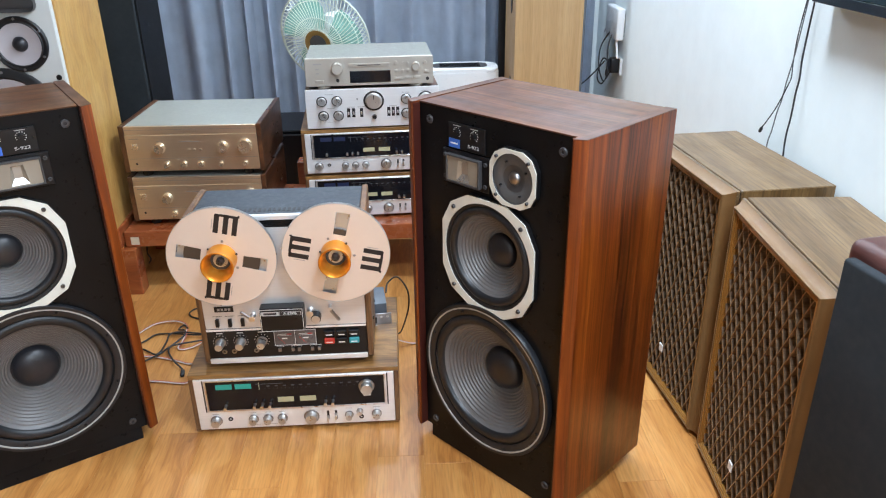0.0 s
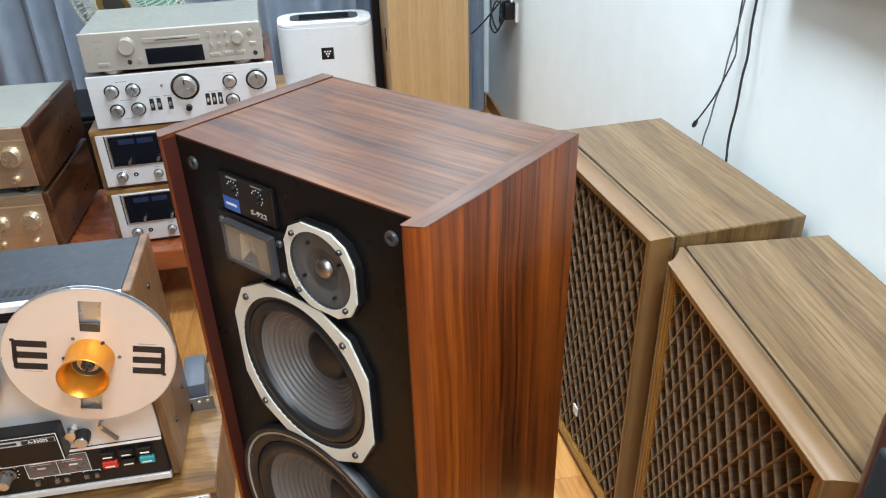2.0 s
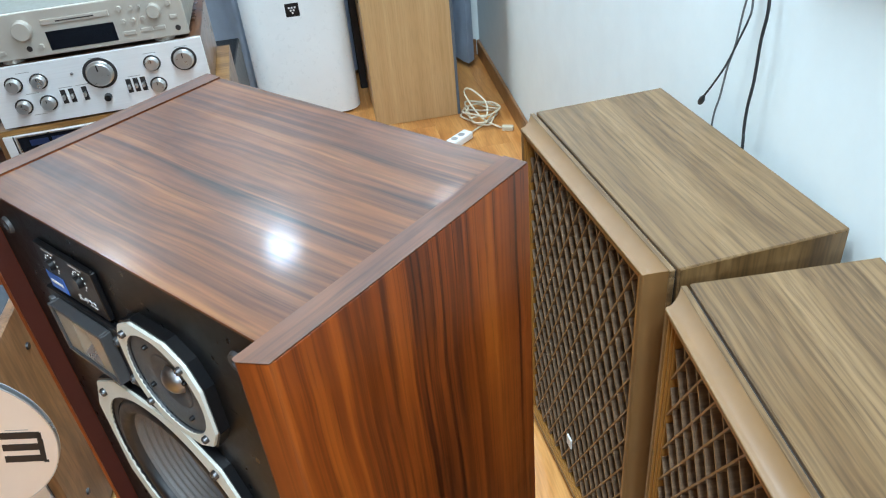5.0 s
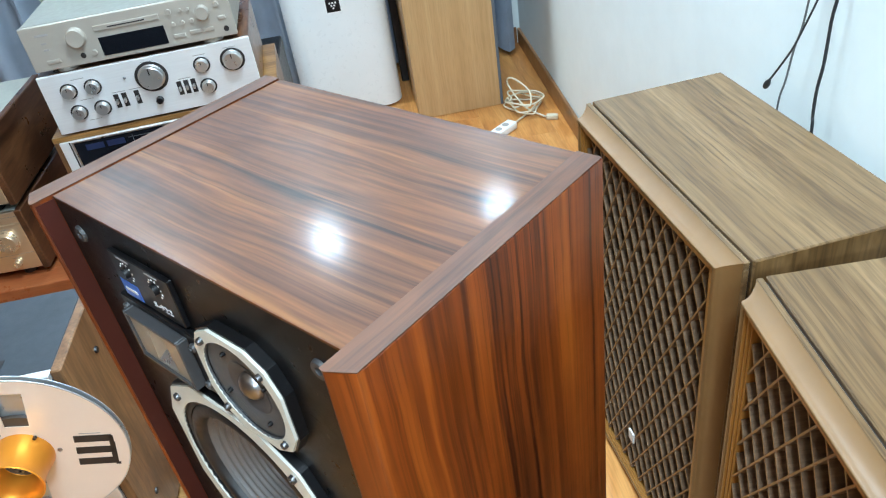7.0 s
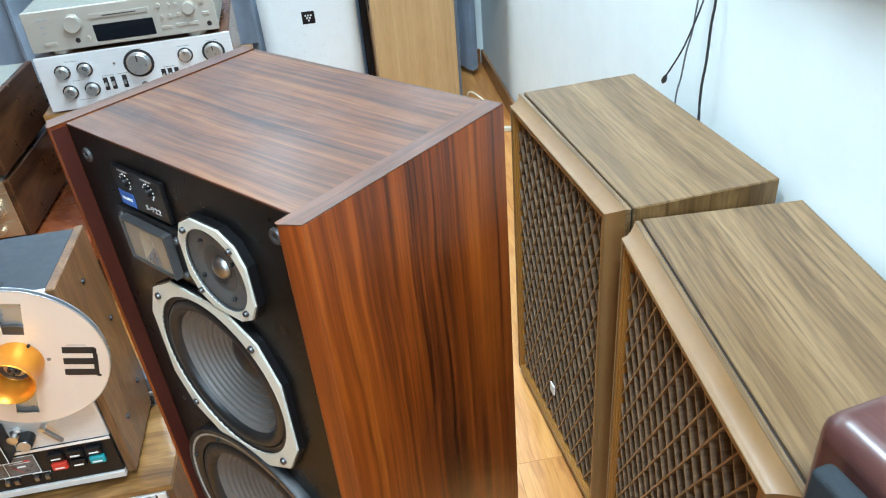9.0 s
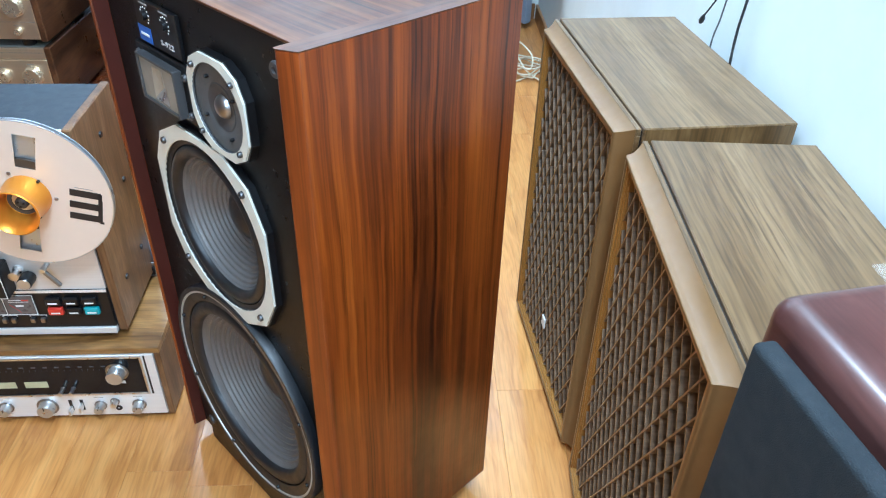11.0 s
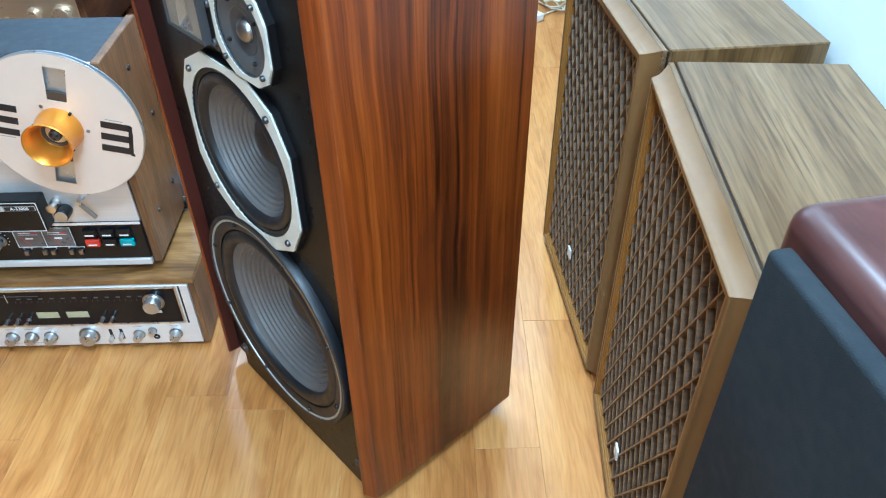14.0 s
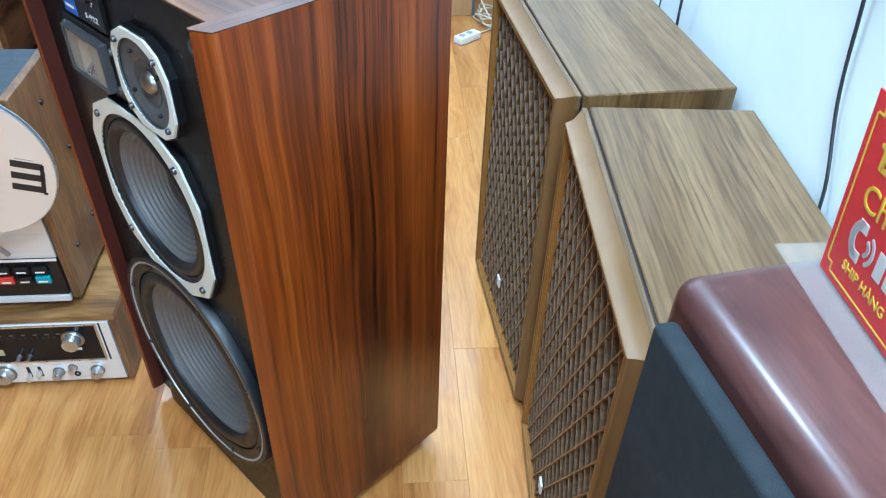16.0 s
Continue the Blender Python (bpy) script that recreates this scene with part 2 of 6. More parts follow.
M_RED = wood("red_lacquered_wood", 0, [(0.25, (0.20, 0.045, 0.015)), (0.5, (0.31, 0.078, 0.024)), (0.8, (0.39, 0.125, 0.042))], 14, 1.0, 0.28, 0.35, 0.15, 0.4)
M_OAK = wood("light_oak", 2, [(0.25, (0.40, 0.240, 0.100)), (0.5, (0.47, 0.292, 0.132)), (0.8, (0.53, 0.350, 0.172))], 16, 0.35, 0.4, 0.1, 0.10, 0.35, thread=0.5, wave=0.1)
M_HONEY = wood("honey_wood", 2, [(0.25, (0.36, 0.175, 0.042)), (0.5, (0.50, 0.275, 0.075)), (0.8, (0.60, 0.37, 0.125))], 8, 0.6, 0.4, 0.1, 0.15, 0.35)
M_FLOOR = wood("laminate_plank", 1, [(0.20, (0.30, 0.108, 0.024)), (0.36, (0.47, 0.195, 0.048)), (0.5, (0.57, 0.258, 0.070)), (0.64, (0.63, 0.308, 0.092)), (0.84, (0.69, 0.372, 0.128))], 15, 0.9, 0.33, 0.0, 0.14, 0.85, per_piece=True, thread=0.42, wave=0.7, lines=(90, 2.0, 0.14))
M_SKIRT = wood("skirting_wood", 1, [(0.25, (0.19, 0.085, 0.03)), (0.55, (0.31, 0.150, 0.055)), (0.8, (0.40, 0.21, 0.08))], 12, 0.8, 0.35, 0.2, 0.2, 0.3)
M_WALL = plain("wall_paint", (0.80, 0.88, 0.885), 0.75, 0, 0.025, 0.25)
M_FARWALL = plain("shop_wall_panel", (0.22, 0.20, 0.18), 0.6, 0, 0.2)
M_CEIL = plain("ceiling_paint", (0.80, 0.81, 0.80), 0.8, 0, 0.02)
M_BLACKB = plain("black_baffle_paint", (0.0055, 0.0055, 0.006), 0.31, 0, 0.25, 0.25, spec=0.16)
M_BLACK = plain("black_plastic", (0.007, 0.007, 0.008), 0.32, 0, 0.2, spec=0.35)
M_BLACKM = plain("black_steel_cover", (0.028, 0.036, 0.046), 0.5, 0, 0.15, 0.3)
M_RUBBER = plain("black_rubber", (0.008, 0.0095, 0.012), 0.42, 0, 0.15, 0.1)
M_CONE = plain("paper_cone", (0.115, 0.110, 0.108), 0.34, 0, 0.16, 0.5)
M_CAP = plain("dust_cap", (0.014, 0.015, 0.019), 0.36, 0, 0.15, 0.2)
M_CREAM = plain("cream_enamel_frame", (0.66, 0.66, 0.59), 0.35, 0, 0.05)
M_SILVER = plain("silver_metal", (0.72, 0.72, 0.72), 0.30, 1.0, 0.05)
M_SILVERK = plain("satin_silver_knob", (0.56, 0.56, 0.55), 0.30, 0.85, 0.05)
M_SCREW = plain("dark_screw_steel", (0.12, 0.12, 0.125), 0.35, 0.9, 0.1)
M_STEEL = plain("dull_steel", (0.32, 0.32, 0.33), 0.32, 1.0, 0.1)
M_PANEL = brushed("brushed_silver_panel", (0.88, 0.89, 0.90), 0, 0.32)
M_DECKP = brushed("deck_silver_panel", (0.70, 0.70, 0.70), 0, 0.36)
M_GOLD = brushed("champagne_gold_panel", (0.80, 0.655, 0.475), 0, 0.30, 0.85)
M_GOLDK = plain("champagne_gold_knob", (0.74, 0.61, 0.44), 0.28, 0.8, 0.05)
M_CDTOP = plain("olive_grey_cover", (0.25, 0.25, 0.22), 0.45, 0.3, 0.05, 0.1)
M_CHAMP = plain("champagne_grey_paint", (0.42, 0.39, 0.34), 0.36, 0.35, 0.04, 0.1)
M_LENS = plain("beige_horn_metal", (0.30, 0.27, 0.22), 0.38, 0.3, 0.08)
M_CHTOP = plain("gold_grey_top_cover", (0.40, 0.41, 0.36), 0.42, 0.4, 0.05, 0.1)
M_REEL = plain("reel_aluminium", (0.76, 0.655, 0.565), 0.42, 0.35, 0.03, 0.05)
M_REELE = plain("reel_edge", (0.52, 0.57, 0.62), 0.3, 0.8, 0.05)
M_TAPE = plain("brown_tape", (0.055, 0.040, 0.030), 0.35, 0, 0.1)
M_HUB = plain("gold_anodised_hub", (0.78, 0.31, 0.030), 0.33, 0.65, 0.06)
M_INK = plain("black_print", (0.015, 0.012, 0.012), 0.5)
M_WHITEP = plain("white_print", (0.78, 0.78, 0.76), 0.5)
M_GREYP = plain("grey_print", (0.32, 0.31, 0.30), 0.5)
M_GREYP2 = plain("pale_grey_print", (0.50, 0.50, 0.50), 0.5)
M_BLUE = plain("blue_badge", (0.035, 0.13, 0.50), 0.35)
M_WIN = plain("dark_dial_glass", (0.006, 0.007, 0.010), 0.10, 0, 0.1, 0, 0.0, 0.3)
M_TEAL = emitter("teal_meter", (0.012, 0.24, 0.19), 0.28)
M_METER = emitter("cream_meter", (0.40, 0.38, 0.23), 0.06)
M_DIMBLUE = emitter("dim_blue_meter", (0.005, 0.012, 0.045), 0.2)
M_DIMP = plain("dim_dial_print", (0.07, 0.07, 0.075), 0.4)
M_METERD = plain("smoked_meter_face", (0.11, 0.095, 0.092), 0.3)
M_RING = plain("grey_ring", (0.42, 0.43, 0.41), 0.35, 0.2)
M_REDB = plain("red_button", (0.55, 0.035, 0.02), 0.4)
M_TEALB = plain("teal_button", (0.03, 0.30, 0.33), 0.4)
M_MESHG = plain("grey_wire_mesh", (0.10, 0.105, 0.11), 0.5, 0.3, 0.1, 1.0)
M_WHITE = plain("white_plastic", (0.80, 0.83, 0.84), 0.3, 0, 0.02)
M_FANW = plain("aged_white_wire", (0.66, 0.70, 0.62), 0.35, 0.1, 0.1)
M_BLADE = glassy("green_fan_blade", (0.50, 0.84, 0.74), 0.15, 0.5)
M_BRONZE = plain("aged_brass", (0.36, 0.22, 0.075), 0.35, 0.8, 0.2)
M_CURTAIN = plain("blue_grey_curtain", (0.47, 0.54, 0.64), 0.75, 0, 0.10, 0.4)
M_BURG = wood("burgundy_veneer", 0, [(0.25, (0.058, 0.022, 0.019)), (0.5, (0.088, 0.035, 0.030)), (0.8, (0.125, 0.052, 0.042))], 16, 2.0, 0.36, 0.2, 0.15, 0.5, thread=0.5)
M_GRILLE = plain("black_grille_fabric", (0.021, 0.026, 0.030), 0.85, 0, 0.15, 0.9, spec=0.2)
M_ACRYL = plain("clear_acrylic", (0.86, 0.88, 0.84), 0.08, 0, 0.03)
M_ACRYL.node_tree.nodes["Principled BSDF"].inputs["Alpha"].default_value = 0.08
M_TAPEC = plain("clear_tape", (0.86, 0.84, 0.80), 0.2, 0, 0.2)
M_TAPEC.node_tree.nodes["Principled BSDF"].inputs["Alpha"].default_value = 0.16
M_ACRYLF = plain("clear_acrylic_front", (0.86, 0.88, 0.84), 0.06, 0, 0.03)
M_ACRYLF.node_tree.nodes["Principled BSDF"].inputs["Alpha"].default_value = 0.03
M_SIGN = plain("red_sign_print", (0.78, 0.010, 0.020), 0.35, 0, 0.04, spec=0.2)
M_YELLOW = plain("yellow_print", (0.82, 0.62, 0.02), 0.4)
M_TV = plain("tv_black_gloss", (0.010, 0.012, 0.014), 0.12)
M_TVS = plain("tv_screen", (0.010, 0.022, 0.024), 0.06)
M_CABLE = plain("black_cable_sheath", (0.020, 0.022, 0.025), 0.5)
M_GREYC = plain("grey_cable_sheath", (0.10, 0.11, 0.115), 0.45)
M_IVORY = plain("ivory_cable_sheath", (0.62, 0.56, 0.42), 0.45)
M_WIRE = plain("copper_red_strand", (0.50, 0.13, 0.10), 0.3, 0.2, 0.3)
M_WIREW = plain("clear_white_strand", (0.76, 0.70, 0.66), 0.25, 0.1, 0.1)
M_GREYBOX = plain("blue_grey_case", (0.095, 0.115, 0.14), 0.45)
M_AWALL = plain("pale_grey_baffle", (0.60, 0.62, 0.60), 0.5, 0, 0.03)
M_PCONE = plain("pale_paper_cone", (0.46, 0.43, 0.45), 0.6, 0, 0.06)
M_DKGREY = plain("dark_grey_plastic", (0.05, 0.05, 0.052), 0.4)


# ---- building helpers ----
def thing(name, label, category, m=None, group="", kind=""):
    e = new(name)
    e.empty_display_size = 0.05
    if m is not None:
        e.matrix_world = m
    return tagged(e, label, category, group, kind)


def part(name, bm, material, parent, label="", smooth=False, m=None):
    me = bpy.data.meshes.new(name)
    bmesh.ops.recalc_face_normals(bm, faces=bm.faces)
    bm.to_mesh(me)
    bm.free()
    me.materials.append(material)
    if smooth:
        for p in me.polygons:
            p.use_smooth = True
        me.set_sharp_from_angle(angle=radians(38))
    o = new(name, me)
    if parent is not None:
        o.parent = parent
    if m is not None:
        o.matrix_local = m
    if label:
        o["label"] = label
    return o


def solid(name, bm, material, label, category, kind="", group="", smooth=False, m=None):
    o = part(name, bm, material, None, "", smooth, m)
    return tagged(o, label, category, group, kind)


def box(x0, x1, y0, y1, z0, z1, bev=0.0, seg=1, bm=None):
    bm2 = bmesh.new()
    bmesh.ops.create_cube(bm2, size=1, matrix=Matrix.LocRotScale(((x0 + x1) / 2, (y0 + y1) / 2, (z0 + z1) / 2), None, (abs(x1 - x0), abs(y1 - y0), abs(z1 - z0))))
    if bev:
        bmesh.ops.bevel(bm2, geom=bm2.edges[:], offset=bev, segments=seg, affect="EDGES", profile=0.5)
    return join(bm, bm2)


def join(bm, bm2):
    if bm is None:
        return bm2
    me = bpy.data.meshes.new("tmp")
    bm2.to_mesh(me)
    bm2.free()
    bm.from_mesh(me)
    bpy.data.meshes.remove(me)
    return bm


def prism(pts, z0, z1, bev=0.0, bm=None):
    """A plan outline raised from z0 to z1."""
    b = bmesh.new()
    lo = [b.verts.new((x, y, z0)) for x, y in pts]
    hi = [b.verts.new((x, y, z1)) for x, y in pts]
    n = len(pts)
    b.faces.new(lo)
    b.faces.new(hi)
    for i in range(n):
        b.faces.new((lo[i], lo[(i + 1) % n], hi[(i + 1) % n], hi[i]))
    if bev:
        bmesh.ops.bevel(b, geom=b.edges[:], offset=bev, segments=2, affect="EDGES", profile=0.5)
    return join(bm, b)


FRONT = Matrix.Rotation(radians(90), 4, "X")  # turns a z axis into one that points towards -y


def lathe(profile, seg=48, m=None, bm=None):
    """Turns (radius, height) pairs round z."""
    b = bmesh.new()
    rings = []
    for r, h in profile:
        if r < 1e-6:
            rings.append([b.verts.new((0, 0, h))])
        else:
            rings.append([b.verts.new((r * math.cos(2 * math.pi * i / seg), r * math.sin(2 * math.pi * i / seg), h)) for i in range(seg)])
    for a, c in zip(rings, rings[1:]):
        for i in range(seg):
            j = (i + 1) % seg
            if len(a) == 1 and len(c) == 1:
                continue
            if len(a) == 1:
                b.faces.new((a[0], c[i], c[j]))
            elif len(c) == 1:
                b.faces.new((a[i], a[j], c[0]))
            else:
                b.faces.new((a[i], a[j], c[j], c[i]))
    if m is not None:
        b.transform(m)
    return join(bm, b)


def front_lathe(profile, x, z, y=0.0, seg=48, bm=None):
    """Turned on an axis that leaves a front panel at (x, z); heights point out of the panel."""
    return lathe(profile, seg, Matrix.Translation((x, y, z)) @ FRONT, bm)


def in_outline(x, z, outline):
    inside, n = False, len(outline)
    for i in range(n):
        (ax, az), (bx, bz) = outline[i], outline[(i + 1) % n]
        if (az > z) != (bz > z) and x < (bx - ax) * (z - az) / (bz - az) + ax:
            inside = not inside
    return inside


def circle(x, z, r, k=56):
    return [(x + r * math.cos(2 * math.pi * i / k), z + r * math.sin(2 * math.pi * i / k)) for i in range(k)]


def plate(outer, holes, y0, y1):
    """A front plate (x, z outline; holes as outlines) between depth y0 (face) and y1 (back)."""
    from mathutils import geometry
    pts, edges = [], []
    for loop in (outer, *holes):
        s = len(pts)
        pts += [Vector(p) for p in loop]
        edges += [(s + i, s + (i + 1) % len(loop)) for i in range(len(loop))]
    vs, es, fs, *_ = geometry.delaunay_2d_cdt(pts, edges, [], 1, 1e-6)
    b = bmesh.new()
    bv = [b.verts.new((v.x, y0, v.y)) for v in vs]
    for f in fs:
        c = sum((vs[i] for i in f), Vector((0, 0))) / len(f)
        if in_outline(c.x, c.y, outer) and not any(in_outline(c.x, c.y, h) for h in holes):
            b.faces.new([bv[i] for i in f])
    b.normal_update()
    ext = bmesh.ops.extrude_face_region(b, geom=b.faces[:])
    bmesh.ops.translate(b, vec=(0, y1 - y0, 0), verts=[g for g in ext["geom"] if isinstance(g, bmesh.types.BMVert)])
    bmesh.ops.delete(b, geom=[v for v in b.verts if not v.link_faces], context="VERTS")
    return b


def sweep(points, r, seg=8, bm=None, smooth_steps=6):
    """A round cable through the points (Catmull-Rom)."""
    P = [Vector(p) for p in points]
    path = []
    for i in range(len(P) - 1):
        p0, p1, p2, p3 = P[max(i - 1, 0)], P[i], P[i + 1], P[min(i + 2, len(P) - 1)]
        for k in range(smooth_steps):
            t = k / smooth_steps
            path.append(0.5 * ((2 * p1) + (p2 - p0) * t + (2 * p0 - 5 * p1 + 4 * p2 - p3) * t * t + (3 * p1 - p0 - 3 * p2 + p3) * t ** 3))
    path.append(P[-1])
    b = bmesh.new()
    prev, ref = None, Vector((0.31, 0.17, 0.93))
    for i, p in enumerate(path):
        d = (path[min(i + 1, len(path) - 1)] - path[max(i - 1, 0)]).normalized()
        a = d.cross(ref)
        if a.length < 1e-3:
            a = d.cross(Vector((1, 0, 0)))
        a.normalize()
        c = d.cross(a)
        ring = [b.verts.new(p + r * (a * math.cos(2 * math.pi * k / seg) + c * math.sin(2 * math.pi * k / seg))) for k in range(seg)]
        if prev:
            for k in range(seg):
                b.faces.new((prev[k], prev[(k + 1) % seg], ring[(k + 1) % seg], ring[k]))
        else:
            b.faces.new(ring)
        prev = ring
    b.faces.new(prev)
    return join(bm, b)


def lettering(name, text, size, material, parent, m, thick=0.0004, align="CENTER"):
    """Raised letters, readable from the side to which m's z axis points."""
    cu = bpy.data.curves.new(name, "FONT")
    cu.body, cu.size, cu.extrude, cu.align_x, cu.align_y = text, size, thick, align, "CENTER"
    cu.resolution_u = 3
    tmp = new("tmp_text", cu)
    bpy.context.view_layer.update()
    me = bpy.data.meshes.new_from_object(tmp.evaluated_get(bpy.context.evaluated_depsgraph_get()))
    bpy.data.objects.remove(tmp)
    me.name = name
    me.materials.clear()
    me.materials.append(material)
    o = new(name, me)
    o.parent = parent
    o.matrix_local = m
    return o


def bars(rects, y, depth=0.0005):
    """Small raised bars on a front panel: (x0, x1, z0, z1) each."""
    b = None
    for x0, x1, z0, z1 in rects:
        b = box(x0, x1, y - depth, y, z0, z1, bm=b)
    return b


def knob(parent, name, x, z, r, h, material, y=0.0, skirt=None, mark=True, seg=28, label=""):
    """A turned knob on a front panel whose face is at depth y."""
    k = part(name, front_lathe([(0, 0), (r * 1.0, 0), (r * 1.0, h * 0.15), (r * 0.93, h * 0.2), (r * 0.90, h * 0.9), (r * 0.84, h), (r * 0.5, h * 0.985), (0, h * 0.98)], x, z, y, seg), material, parent, label, True)
    if skirt:
        part("knob_skirt", front_lathe([(0, 0.0003), (r * 1.22, 0.0003), (r * 1.22, 0.002), (r * 1.0, 0.0024), (0, 0.0024)], x, z, y, seg), skirt, k)
    if mark:
        part("pointer", box(x - r * 0.05, x + r * 0.05, y - h - 0.0006, y - h + 0.001, z + r * 0.3, z + r * 0.8), M_INK, k)
    return k


# ---- structure ----
WX, WY, WTURN = 1.105, 1.9, -1.3  # the right wall passes (WX, WY), turned a little
X0, X1, Y0, Y1 = -4.60, 1.30, -5.00, 4.165
solid("floor", box(X0 - 0.1, X1 + 0.1, Y0 - 0.1, Y1 + 0.1, -0.12, -0.006), M_FLOOR, "warm laminate plank floor with dark joints", "floor", "structure")
solid("ceiling", box(X0 - 0.1, X1 + 0.1, Y0 - 0.1, Y1 + 0.1, CEIL, CEIL + 0.1), M_CEIL, "plain white painted ceiling", "ceiling", "structure")
solid("wall_east", box(0, 0.12, -7.1, 2.265, -0.006, CEIL), M_WALL, "pale bluish white painted wall", "wall", "structure", m=pose(WX, WY, 0, 0, 0, WTURN))
solid("wall_north", box(X0, X1 + 0.1, Y1, Y1 + 0.12, -0.006, CEIL), M_WALL, "pale painted wall behind the curtain", "wall", "structure")
solid("wall_west", box(X0 - 0.12, X0, Y0 - 0.1, Y1 + 0.12, -0.006, CEIL), M_FARWALL, "brown-grey panelled wall", "wall", "structure")
solid("wall_south", box(X0, X1, Y0 - 0.12, Y0, -0.006, CEIL), M_WALL, "pale painted wall", "wall", "structure")
solid("baseboard", box(-0.014, -0.001, -6.8, 2.25, 0, 0.075, 0.003), M_SKIRT, "brown wooden skirting board along the wall", "baseboard", "structure", m=pose(WX, WY, 0, 0, 0, WTURN))
solid("baseboard_north", box(X0, X1 - 0.16, Y1 - 0.014, Y1 - 0.001, 0, 0.075, 0.003), M_SKIRT, "brown wooden skirting board along the wall", "baseboard", "structure")

for lx, ly, *_ in LAMPS[:2]:
    dl = thing("downlight", "round white recessed ceiling downlight, lit", "ceiling light", pose(lx, ly, CEIL))
    part("trim_ring", lathe([(0.075, -0.004), (0.095, -0.004), (0.098, 0.0), (0.075, 0.0)], 32), M_WHITE, dl, "", True)


# curtain: deep folds across the far wall
def curtain_sheet(x0, x1, y, z0, z1, seed, pitch=0.115):
    rng = random.Random(seed)
    b = bmesh.new()
    n = int((x1 - x0) / 0.012)
    rows = 9
    ph = [rng.uniform(0.6, 1.45) for _ in range(200)]
    cols, acc = [], 0.0
    for i in range(n + 1):
        x = x0 + (x1 - x0) * i / n
        acc += (x1 - x0) / n / pitch * ph[int((x - x0) / pitch) % 200]
        col = []
        for j in range(rows + 1):
            f = j / rows
            z = z1 + (z0 - z1) * f
            amp = 0.020 + 0.030 * f
            yy = y + amp * (math.sin(2 * math.pi * acc) + 0.28 * math.sin(4 * math.pi * acc + 1.0 + f)) + 0.012 * math.sin(7 * x + 3 * f)
            col.append(b.verts.new((x + 0.012 * f * math.sin(5 * acc), yy, z)))
        cols.append(col)
    for a, c in zip(cols, cols[1:]):
        for j in range(rows):
            b.faces.new((a[j], c[j], c[j + 1], a[j + 1]))
    bmesh.ops.solidify(b, geom=b.faces[:], thickness=0.002)
    return b


solid("curtain", curtain_sheet(-1.75, 1.10, 4.065, 0.03, 2.2, 4, 0.15), M_CURTAIN, "blue-grey floor-length curtain hanging in deep folds", "curtain", smooth=True)


# ---- the pair of large loudspeakers ----
def ribbed_cone(r0, h0, r1, h1, ribs, amp, n=70):
    out = []
    for i in range(n + 1):
        f = i / n
        r = r0 + (r1 - r0) * f
        h = h0 + (h1 - h0) * (f ** 0.82)
        w = amp * (0.5 - 0.5 * math.cos(2 * math.pi * ribs * f)) if 0.06 < f < 0.94 else 0
        out.append((r, h + w))
    return out


def screw(parent, x, z, r, y, material=None):
    part("screw", front_lathe([(0, 0.0), (r, 0.0), (r, 0.003), (r * 0.8, 0.0045), (r * 0.45, 0.0045), (r * 0.4, 0.002), (0, 0.002)], x, z, y, 14), material or M_SCREW, parent, "", True)


def octagon(cx, cz, half, cut):
    return [(cx - half + cut, cz - half), (cx + half - cut, cz - half), (cx + half - cut * 0.35, cz - half + cut * 0.35), (cx + half, cz - half + cut), (cx + half, cz + half - cut), (cx + half - cut * 0.35, cz + half - cut * 0.35), (cx + half - cut, cz + half), (cx - half + cut, cz + half), (cx - half + cut * 0.35, cz + half - cut * 0.35), (cx - half, cz + half - cut), (cx - half, cz - half + cut), (cx - half + cut * 0.35, cz - half + cut * 0.35)]


BY = 0.010  # depth of the baffle's face


